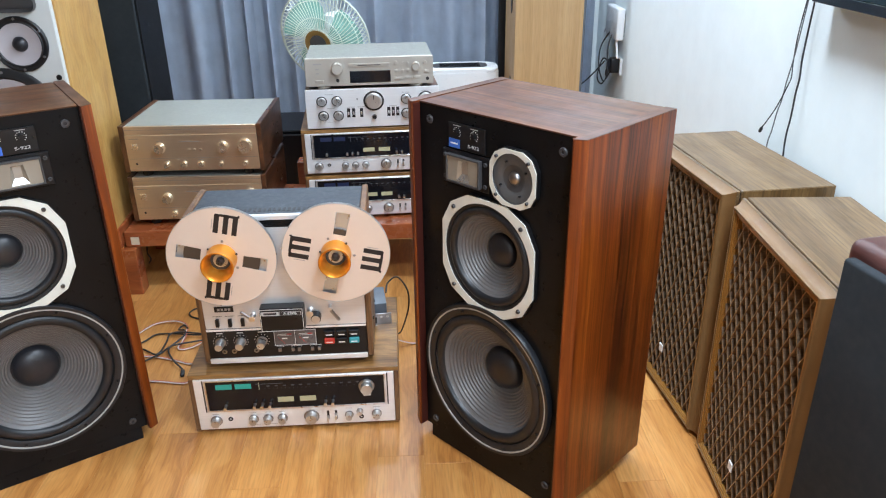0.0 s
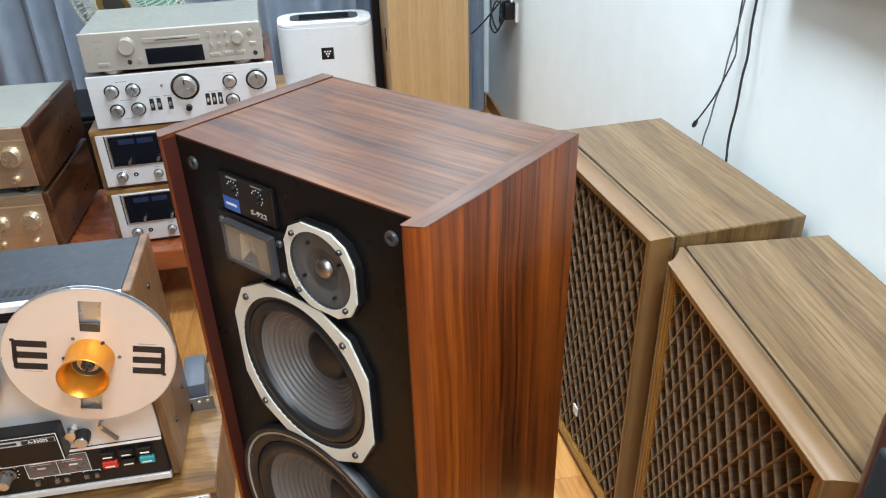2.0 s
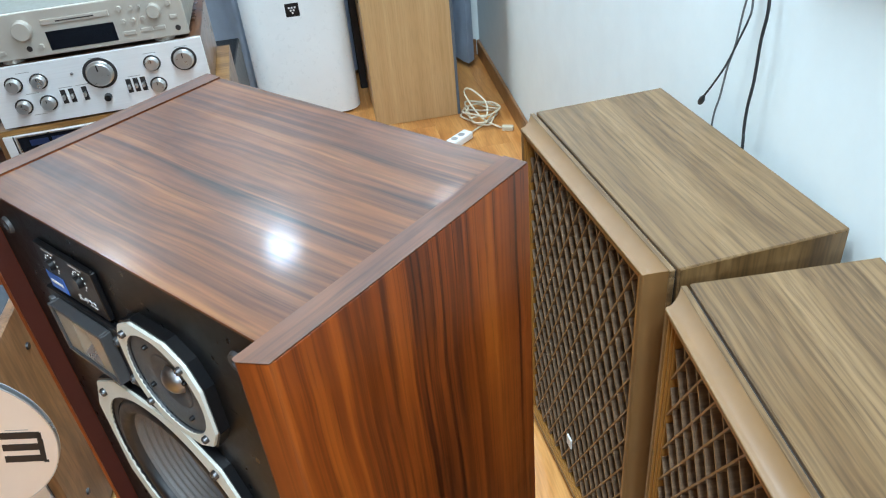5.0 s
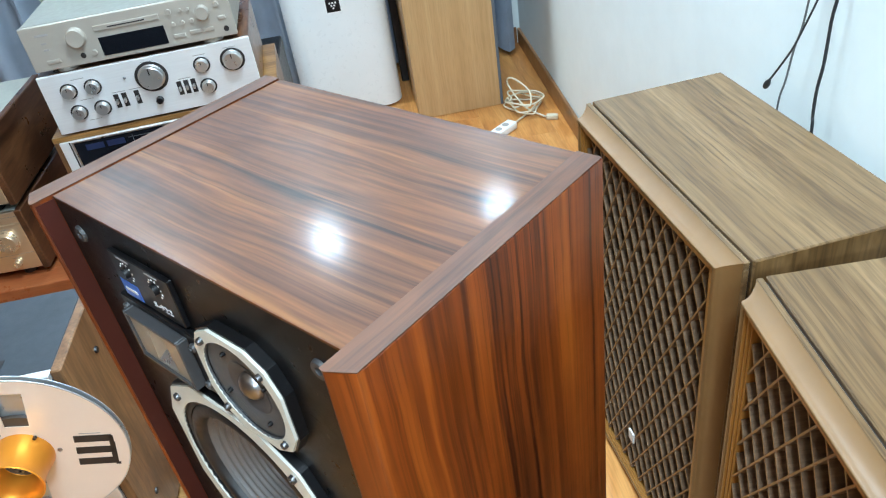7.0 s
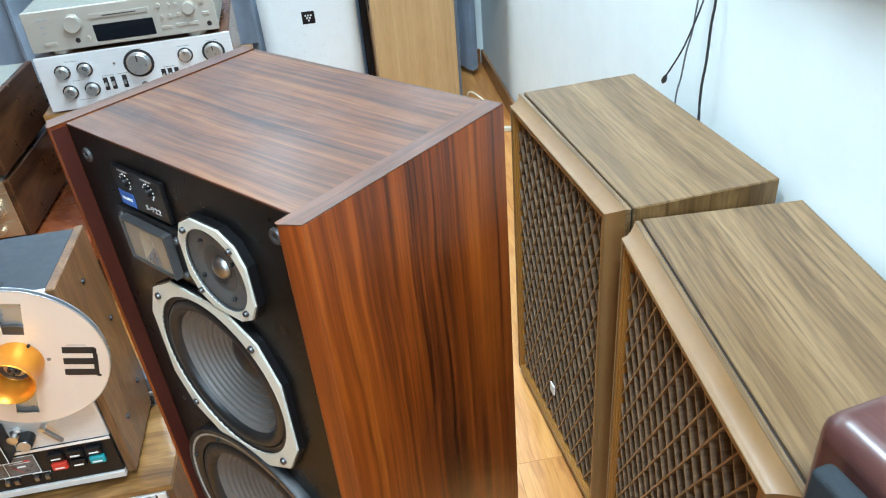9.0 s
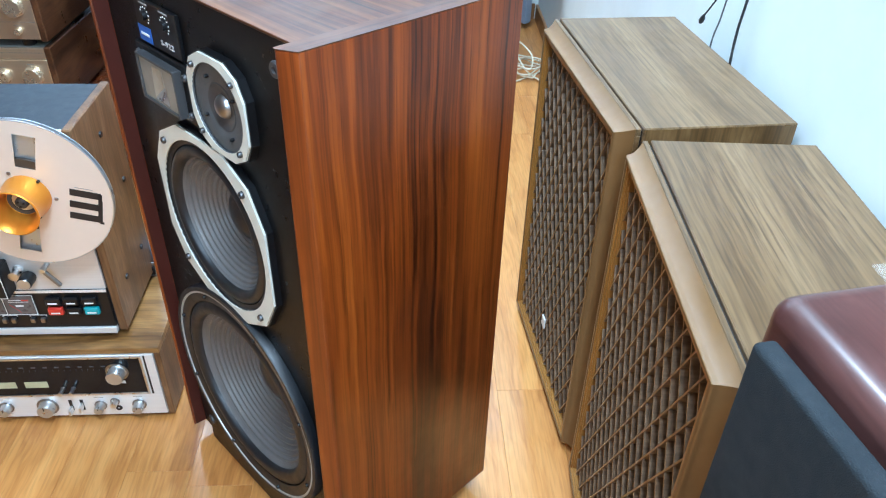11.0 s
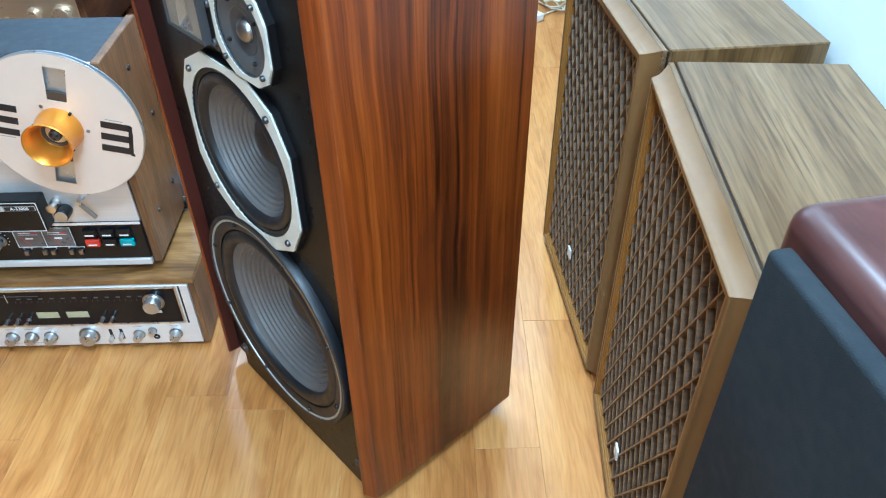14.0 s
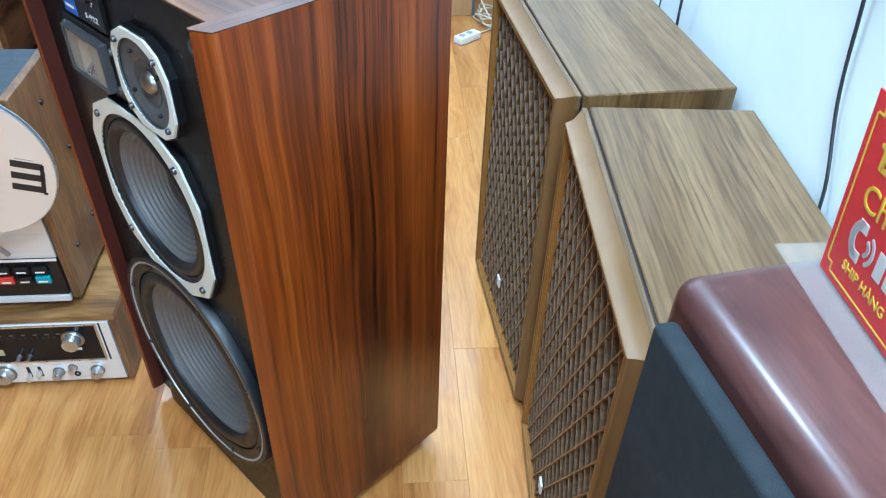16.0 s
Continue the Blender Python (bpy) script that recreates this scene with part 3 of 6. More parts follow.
def big_speaker(m, s, label):
    """s = 1: badge and horn on the left half; s = -1: on the right half."""
    sp = thing("floorstanding_speaker", label, "speaker", m, "pair of large loudspeakers")
    for sx in (-1, 1):
        out = [(sx * 0.2215, -0.0125), (sx * 0.2245, -0.0135), (sx * 0.246, -0.002), (sx * 0.247, 0.003), (sx * 0.247, 0.322), (sx * 0.2205, 0.322), (sx * 0.2205, 0.0)]
        part("side_panel", prism(out, 0.040, 0.930, 0.0012), M_ROSE_V, sp, "glossy red-brown rosewood side with dark streaks", True)
    part("top_panel", box(-0.219, 0.219, BY - 0.001, 0.322, 0.9265, 0.9296, 0.0006, bm=box(-0.219, 0.219, BY + 0.021, 0.3215, 0.906, 0.9267)), M_ROSE_H, sp, "polished rosewood top with dark flowing grain")
    for sx in (-1, 1):
        part("edge_strip", prism([(sx * 0.2197, -0.0128), (sx * 0.2245, -0.0138), (sx * 0.2463, -0.002), (sx * 0.2463, 0.3215), (sx * 0.2197, 0.3215)], 0.9304, 0.9312), M_ROSE_EDGE, sp)
    for sx in (-1, 1):
        part("inner_lining", box(sx * 0.2192, sx * 0.2203, -0.0105, BY - 0.0005, 0.042, 0.9260), M_MAROON, sp, "dark maroon inner edge")
    part("back_panel", box(-0.219, 0.219, 0.306, 0.3218, 0.040, 0.9055), M_BLACKB, sp)
    part("bottom_panel", box(-0.219, 0.219, 0.030, 0.305, 0.0405, 0.056), M_BLACKB, sp)
    part("plinth", box(-0.205, 0.205, 0.012, 0.300, 0.0, 0.0400, 0.002), M_BLACKB, sp, "recessed black plinth")
    wx, wz = -0.004 * s, 0.281
    mx, mz = -0.002 * s, 0.610
    tx, tz = 0.069 * s, 0.813
    hx, hz = -0.069 * s, 0.800
    part("baffle", plate([(-0.2190, 0.0405), (0.2190, 0.0405), (0.2190, 0.9262), (-0.2190, 0.9262)], [circle(wx, wz, 0.176), circle(mx, mz, 0.119), circle(tx, tz, 0.047)], BY, BY + 0.02), M_BLACKB, sp, "satin black front board")
    # woofer
    w = part("woofer", front_lathe([(0.1765, 0.0005), (0.1985, 0.0005), (0.1990, 0.012), (0.1970, 0.0160), (0.1905, 0.0160), (0.1895, 0.0135), (0.1765, 0.0135), (0.1700, 0.010), (0.1690, -0.004), (0.1760, -0.004)], wx, wz, BY, 72), M_RUBBER, sp, "black woofer ring", True)
    part("bright_ring", front_lathe([(0.1862, 0.0133), (0.1865, 0.0152), (0.1898, 0.0152), (0.1901, 0.0133)], wx, wz, BY, 72), M_RING, w, "thin pale ring", True)
    part("surround", front_lathe([(0.1700, 0.004)] + [(0.157 + 0.013 * math.cos(a), 0.003 + 0.010 * math.sin(a)) for a in [math.pi * k / 8 for k in range(9)]] + [(0.1435, 0.002)], wx, wz, BY, 72), M_RUBBER, w, "", True)
    part("cone", front_lathe(ribbed_cone(0.144, 0.002, 0.056, -0.068, 13, 0.0024, 104), wx, wz, BY, 72), M_CONE, w, "grey ribbed paper cone", True)
    part("dust_cap", front_lathe([(0.058, -0.068), (0.055, -0.062)] + [(0.055 * math.cos(a), -0.062 + 0.026 * math.sin(a)) for a in [math.pi / 2 * k / 8 for k in range(1, 8)]] + [(0, -0.036)], wx, wz, BY, 40), M_CAP, w, "black domed cap", True)
    for k in range(8):
        a = radians(22.5 + 45 * k)
        screw(w, wx + 0.1805 * math.cos(a), wz + 0.1805 * math.sin(a), 0.0036, BY - 0.0125, M_BLACK)
    # midrange
    md = part("midrange", plate(octagon(mx, mz, 0.1365, 0.080), [circle(mx, mz, 0.1265, 72)], BY - 0.0125, BY - 0.0095), M_CREAM, sp, "cream enamelled midrange frame")
    part("gasket", plate(octagon(mx, mz, 0.1385, 0.081), [circle(mx, mz, 0.1255, 72)], BY - 0.0094, BY - 0.0002), M_BLACK, md)
    part("surround", front_lathe([(0.1268, 0.0120), (0.1262, 0.0085), (0.119, 0.0075)] + [(0.1095 + 0.0095 * math.cos(a), 0.003 + 0.008 * math.sin(a)) for a in [math.pi * k / 8 for k in range(9)]] + [(0.099, 0.001)], mx, mz, BY, 64), M_RUBBER, md, "", True)
    part("cone", front_lathe(ribbed_cone(0.0995, 0.001, 0.040, -0.048, 10, 0.0020, 80), mx, mz, BY, 64), M_CONE, md, "grey ribbed paper cone", True)
    part("dust_cap", front_lathe([(0.042, -0.048), (0.040, -0.044)] + [(0.040 * math.cos(a), -0.044 + 0.020 * math.sin(a)) for a in [math.pi / 2 * k / 8 for k in range(1, 8)]] + [(0, -0.024)], mx, mz, BY, 40), M_CAP, md, "black domed cap", True)
    for sx in (-1, 1):
        for sz in (-1, 1):
            screw(md, mx + sx * 0.0985, mz + sz * 0.0985, 0.0050, BY - 0.0125)
    # tweeter
    tw = part("tweeter", plate(octagon(tx, tz, 0.0620, 0.036), [circle(tx, tz, 0.0545)], BY - 0.014, BY - 0.0110), M_CREAM, sp, "cream enamelled tweeter frame")
    part("gasket", plate(octagon(tx, tz, 0.0640, 0.037), [circle(tx, tz, 0.0540)], BY - 0.0109, BY - 0.0002), M_BLACK, tw)
    part("mesh_disc", front_lathe([(0.0546, 0.0135), (0.0540, 0.0095), (0.047, 0.0100), (0.031, 0.0075), (0.030, 0.0068), (0.029, 0.0072), (0.014, 0.003), (0.013, -0.001), (0, -0.001)], tx, tz, BY, 48), M_MESHG, tw, "grey perforated disc", True)
    part("inner_cone", front_lathe([(0.0285, 0.0078), (0.016, 0.0035), (0.0145, 0.0035)], tx, tz, BY, 40), M_DKGREY, tw, "", True)
    part("dome", front_lathe([(0.0150, 0.0040)] + [(0.0145 * math.cos(a), 0.0040 + 0.010 * math.sin(a)) for a in [math.pi / 2 * k / 7 for k in range(1, 7)]] + [(0, 0.0140)], tx, tz, BY, 28), M_STEEL, tw, "grey metal dome", True)
    for sx in (-1, 1):
        for sz in (-1, 1):
            screw(tw, tx + sx * 0.0425, tz + sz * 0.0425, 0.0038, BY - 0.014)
    for k in range(4):
        a = radians(30 + 90 * k)
        screw(tw, tx + 0.039 * math.cos(a), tz + 0.039 * math.sin(a), 0.0024, BY - 0.0085, M_BLACK)
    # horn
    hn = part("horn", box(hx - 0.0695, hx + 0.0695, BY - 0.008, BY - 0.0002, hz - 0.039, hz + 0.039, 0.0015), M_BLACK, sp, "black horn tweeter plate")
    fr = None
    ww, wh, yf = 0.046, 0.0275, BY - 0.020
    for x0, x1, z0, z1 in ((-ww - 0.004, -ww, -wh - 0.004, wh + 0.004), (ww, ww + 0.004, -wh - 0.004, wh + 0.004), (-ww, ww, wh, wh + 0.004), (-ww, ww, -wh - 0.004, -wh)):
        fr = box(hx + x0, hx + x1, yf, BY - 0.0078, hz + z0, hz + z1, 0.0008, bm=fr)
    part("horn_frame", fr, M_DKGREY, hn)
    ow = [(hx - 0.019, hz - 0.0245), (hx + 0.019, hz - 0.0245), (hx + 0.013, hz + 0.021), (hx - 0.013, hz + 0.021)]
    part("lens_plate", plate([(hx - ww, hz - wh), (hx + ww, hz - wh), (hx + ww, hz + wh), (hx - ww, hz + wh)], [ow], yf + 0.003, BY - 0.0082), M_LENS, hn, "beige metal horn lens")
    inn = [(hx - 0.0085, hz - 0.010), (hx + 0.0085, hz - 0.010), (hx + 0.0085, hz + 0.017), (hx - 0.0085, hz + 0.017)]
    for k in range(4):  # four flares down to the slot, the lowest bright
        b = bmesh.new()
        k2 = (k + 1) % 4
        b.faces.new([b.verts.new(p) for p in ((ow[k][0], yf + 0.0034, ow[k][1]), (ow[k2][0], yf + 0.0034, ow[k2][1]), (inn[k2][0], BY - 0.0086, inn[k2][1]), (inn[k][0], BY - 0.0086, inn[k][1]))])
        part("flare", b, M_SILVERK if k == 0 else M_LENS, hn, "bright lower flare" if k == 0 else "")
    part("slot", box(hx - 0.0085, hx + 0.0085, BY - 0.0086, BY - 0.0081, hz - 0.010, hz + 0.017), M_CHAMP, hn, "dull slot")
    for sx in (-1, 1):
        for sz in (-1, 1):
            screw(hn, hx + sx * 0.060, hz + sz * 0.025, 0.0050, BY - 0.008, M_DKGREY)
    # badge with level controls
    px, pz = -0.069 * s, 0.871
    bd = part("control_badge", box(px - 0.0535, px + 0.0535, BY - 0.006, BY - 0.0002, pz - 0.028, pz + 0.028, 0.0008), M_BLACK, sp, "black control badge")
    for kx in (-0.027, 0.024):
        kk = part("level_knob", front_lathe([(0, 0), (0.0065, 0), (0.006, 0.005), (0, 0.005)], px + kx, pz + 0.009, BY - 0.006, 18), M_BLACK, bd, "", True)
        part("scale_dots", bars([(px + kx + 0.0105 * math.cos(radians(a)) - 0.0008, px + kx + 0.0105 * math.cos(radians(a)) + 0.0008, pz + 0.009 + 0.0105 * math.sin(radians(a)) - 0.0008, pz + 0.009 + 0.0105 * math.sin(radians(a)) + 0.0008) for a in range(-50, 240, 29)], BY - 0.0060), M_WHITEP, kk)
        part("heading", bars([(px + kx - 0.011, px + kx + 0.011, pz + 0.0228, pz + 0.0246)], BY - 0.0060), M_GREYP, kk)
    part("blue_badge", bars([(px - 0.0515, px - 0.0185, pz - 0.0265, pz - 0.0065)], BY - 0.006), M_BLUE, bd, "blue maker's badge")
    part("badge_bar", bars([(px - 0.046, px - 0.024, pz - 0.0185, pz - 0.0150)], BY - 0.0066), M_WHITEP, bd)
    lettering("model_lettering", "S-922", 0.0100, M_GREYP2, bd, Matrix.Translation((px + 0.022, BY - 0.0063, pz - 0.0165)) @ FRONT @ Matrix.Scale(1.45, 4, (1, 0, 0)))
    for sx in (-1, 1):
        for z in (0.893, 0.068):
            so = part("grille_socket", front_lathe([(0.0042, -0.004), (0.0042, 0.004), (0.0085, 0.004), (0.0098, 0.0015), (0.0098, 0.0002), (0.0042, 0.0002)], sx * 0.1858, z, BY, 22), M_DKGREY, sp, "", True)
            part("socket_hole", front_lathe([(0, 0.0012), (0.0044, 0.0012), (0.0044, 0.0004), (0, 0.0004)], sx * 0.1858, z, BY, 16), M_INK, so)
    return sp


big_speaker(pose(0.2475, 1.3995, 0, 0, 0, -48.1), 1, "glossy rosewood loudspeaker, black front with four drivers, beside the deck")
big_speaker(pose(-0.845, 1.478, 0, 0, 0, 32.0), -1, "glossy rosewood loudspeaker toed in towards the tape deck")


# ---- lattice-front loudspeakers ----
LW, LH, LD = 0.4875, 0.708, 0.236


def lattice_speaker(m, label, tag_x, tag_z):
    sp = thing("lattice_speaker", label, "speaker", m, "pair of lattice-front loudspeakers")
    h = LW / 2
    part("cabinet", box(-h, h, 0.0, LD, 0.004, LH, 0.0015), M_WALNUT_TOP, sp, "matt walnut-grain cabinet")
    for sx in (-1, 1):
        x = sx * (h + 0.0006)
        part("side_skin", box(x - 0.0004, x + 0.0004, 0.002, LD - 0.002, 0.006, LH - 0.002), M_WALNUT_V, sp)
    part("shadow_gap", box(-h + 0.006, h - 0.006, -0.004, -0.0002, 0.010, LH - 0.006), M_INK, sp)
    # front frame: a flat lip, a hollow cove and a flat nose, carried round the four sides
    prof = []
    for k in range(10):
        u = k / 9
        prof.append((0.0022 + 0.0118 * (1 - (1 - u) ** 1.8), -0.0115 - 0.0225 * u))
    prof += [(0.0145, -0.0355), (0.0156, -0.0364), (0.0190, -0.0364), (0.0200, -0.0352), (0.0200, -0.004)]
    b = bmesh.new()
    rings = []
    for ins, y in prof:
        x1, z0, z1 = h - ins * 1.45, 0.004 + ins, LH - ins
        rings.append([b.verts.new(p) for p in ((-x1, y, z0), (x1, y, z0), (x1, y, z1), (-x1, y, z1))])
    for a, c in zip(rings, rings[1:]):
        for k in range(4):
            b.faces.new((a[k], a[(k + 1) % 4], c[(k + 1) % 4], c[k]))
    part("front_frame", b, M_COVE, sp, "coved brown front frame", True)
    lip = None
    for x0, x1, z0, z1 in ((-h + 0.001, h - 0.001, LH - 0.012, LH - 0.001), (-h + 0.001, h - 0.001, 0.005, 0.016), (-h + 0.001, -h + 0.012, 0.0162, LH - 0.0122), (h - 0.012, h - 0.001, 0.0162, LH - 0.0122)):
        lip = box(x0, x1, -0.0116, -0.004, z0, z1, 0.0008, bm=lip)
    part("frame_lip", lip, M_WALNUT_TOP, sp, "grey-brown flat lip")
    xi, zi0, zi1 = h - 0.0295, 0.0245, LH - 0.0205
    for d, y, wd in ((0.0, -0.0350, 0.0040), (0.0058, -0.0326, 0.0040), (0.0112, -0.0300, 0.0030)):
        tr = None
        for x0, x1, z0, z1 in ((-xi + d, -xi + d + wd, zi0 + d, zi1 - d), (xi - d - wd, xi - d, zi0 + d, zi1 - d), (-xi + d + wd, xi - d - wd, zi1 - d - wd, zi1 - d), (-xi + d + wd, xi - d - wd, zi0 + d, zi0 + d + wd)):
            tr = box(x0, x1, y, -0.010, z0, z1, 0.0007, bm=tr)
        part("inner_trim", tr, M_TRIM, sp, "amber stepped inner trim")
    part("grille_cloth", box(-xi + 0.002, xi - 0.002, -0.0085, -0.005, zi0 + 0.002, zi1 - 0.002), M_CLOTH, sp, "dark brown cloth")
    # crossing slats: grey-brown walls with amber front edges
    x1, z0, z1 = xi - 0.0145, zi0 + 0.0145, zi1 - 0.0145
    pw, ph = 0.0350, 0.0644
    slope = ph / pw
    for sgn in (1, -1):
        k0 = int((z0 - slope * x1) / ph) - 2
        k1 = int((z1 + slope * x1) / ph) + 2
        for k in range(k0, k1):
            c = k * ph + 0.011 - sgn * slope * 0.0057
            pts = []
            for x in (-x1, x1):
                z = c + sgn * slope * x
                if z0 <= z <= z1:
                    pts.append((x, z))
            for z in (z0, z1):
                x = sgn * (z - c) / slope
                if -x1 < x < x1:
                    pts.append((x, z))
            if len(pts) < 2:
                continue
            (xa, za), (xb, zb) = pts[0], pts[1]
            ln = math.hypot(xb - xa, zb - za)
            if ln < 0.012:
                continue
            ang = math.atan2(xb - xa, zb - za)
            yf = -0.0292 if sgn > 0 else -0.0286
            bm_ = box(-0.0013, 0.0013, 0, 0.0198 if sgn > 0 else 0.0192, -ln / 2, ln / 2)
            bm_.normal_update()
            for fc in bm_.faces:
                if fc.normal.y < -0.9:
                    fc.material_index = 1
            sl = part("slat", bm_, M_SLAT, sp)
            sl.data.materials.append(M_SLATE)
            sl.matrix_local = Matrix.Translation(((xa + xb) / 2, yf, (za + zb) / 2)) @ Matrix.Rotation(ang, 4, "Y")
    part("name_tag", box(tag_x - 0.010, tag_x + 0.010, -0.0330, -0.0294, tag_z - 0.012, tag_z + 0.012, 0.0008), M_WHITEP, sp, "small white metal tag")
    return sp


lattice_speaker(pose(0.834, 1.738, 0, 0, 0, -90 + 4.6) @ Matrix.Diagonal((1, 1, 1.010, 1)), "walnut loudspeaker with wooden lattice front, standing against the wall", -0.004, 0.138)
lattice_speaker(pose(0.842, 1.231, 0, 0, 0, -90 - 3.7), "walnut loudspeaker with wooden lattice front and amber coved frame", -0.0127, 0.120)


# ---- burgundy loudspeaker with acrylic sign ----
def rounded_rect(x0, x1, y0, y1, r, n=6):
    out = []
    for cx, cy, a0 in ((x1 - r, y1 - r, 0), (x0 + r, y1 - r, 90), (x0 + r, y0 + r, 180), (x1 - r, y0 + r, 270)):
        out += [(cx + r * math.cos(radians(a0 + 90 * k / n)), cy + r * math.sin(radians(a0 + 90 * k / n))) for k in range(n + 1)]
    return out


BURG = pose(0.835, 0.783, 0, 0, 0, -90 + 9.5)
bs = thing("burgundy_speaker", "dark burgundy loudspeaker with rounded edges and black grille", "speaker", BURG)
bb = box(-0.208, 0.205, -0.003, 0.225, 0.0, 0.826, 0.022, 5)
part("cabinet", bb, M_BURG, bs, "satin burgundy veneer cabinet", True)
part("grille", box(-0.176, 0.176, -0.030, -0.008, 0.02, 0.803, 0.006, 3), M_GRILLE, bs, "black cloth grille with bevelled edge", True)
for sx in (-1, 1):
    for z in (0.10, 0.74):
        part("grille_peg", front_lathe([(0, 0), (0.006, 0), (0.006, 0.006), (0, 0.006)], sx * 0.16, z, 0.001, 12), M_BLACK, bs)

SIGN = pose(0.915, 0.872, 0.8265, 0, 0, -90) @ Matrix.Scale(0.70, 4)
sg = thing("sign_stand", "red printed sign in a clear acrylic stand on the burgundy loudspeaker", "sign", SIGN)
part("base_sheet", box(-0.203, 0.170, -0.028, 0.085, 0.0, 0.004, 0.0008), M_ACRYL, sg, "clear acrylic base")
lean = Matrix.Translation((-0.010, 0.008, 0.004)) @ Matrix.Rotation(radians(5), 4, "X") @ Matrix.Diagonal((1, 1, 1.09, 1))
part("front_sheet", box(-0.150, 0.150, -0.0045, -0.0025, 0.0, 0.215, 0.0005), M_ACRYLF, sg, "clear acrylic sheet", m=lean)
card = part("red_card", box(-0.148, 0.148, -0.0015, 0.0, 0.002, 0.212), M_SIGN, sg, "red printed card with yellow border", m=lean)
bd = None
for x0, x1, z0, z1 in ((-0.140, -0.138, 0.022, 0.192), (0.138, 0.140, 0.022, 0.192), (-0.128, 0.128, 0.010, 0.012), (-0.128, 0.128, 0.202, 0.204), (-0.138, -0.128, 0.020, 0.022), (-0.130, -0.128, 0.012, 0.020), (0.128, 0.138, 0.020, 0.022), (0.128, 0.130, 0.012, 0.020), (-0.138, -0.128, 0.192, 0.194), (-0.130, -0.128, 0.194, 0.202), (0.128, 0.138, 0.192, 0.194), (0.128, 0.130, 0.194, 0.202)):
    bd = box(x0, x1, -0.0021, -0.0016, z0, z1, bm=bd)
part("border", bd, M_YELLOW, card)
part("heading", bars([(-0.066, -0.034, 0.148, 0.186), (-0.022, 0.035, 0.148, 0.186)], -0.0016), M_YELLOW, card)
lettering("heading_letter", "\u0110", 0.062, M_YELLOW, card, Matrix.Translation((-0.117, -0.0019, 0.166)) @ FRONT, align="LEFT")
lettering("script_line", "Chuy", 0.040, M_YELLOW, card, Matrix.Translation((-0.118, -0.0019, 0.116)) @ FRONT, align="LEFT")
hs = None
for a in range(-55, 56, 10):
    hs = front_lathe([(0, 0.0), (0.0052, 0.0), (0.0052, 0.0005), (0, 0.0005)], -0.090 - 0.022 * math.cos(radians(a)), 0.071 + 0.022 * math.sin(radians(a)), -0.0016, 12, hs)
for z in (0.054, 0.088):
    hs = box(-0.107, -0.092, -0.0021, -0.0016, z - 0.006, z + 0.006, bm=hs)
for rad in (0.010, 0.019):
    for a in range(-48, 49, 8):
        hs = front_lathe([(0, 0.0), (0.0026, 0.0), (0.0026, 0.0005), (0, 0.0005)], -0.092 + rad * math.cos(radians(a)), 0.071 + rad * math.sin(radians(a)), -0.0016, 8, hs)
part("telephone_mark", hs, M_WHITEP, card)
part("number_bar", bars([(-0.064, -0.050, 0.055, 0.085), (-0.045, -0.028, 0.055, 0.085), (-0.022, 0.0, 0.055, 0.085), (0.006, 0.028, 0.055, 0.085), (0.034, 0.056, 0.055, 0.085)], -0.0016), M_WHITEP, card)
lettering("lower_line", "SHIP HÀNG", 0.0165, M_YELLOW, card, Matrix.Translation((-0.112, -0.0019, 0.034)) @ FRONT, align="LEFT")


# ---- receivers ----
RW, RH, RD = 0.566, 0.182, 0.40


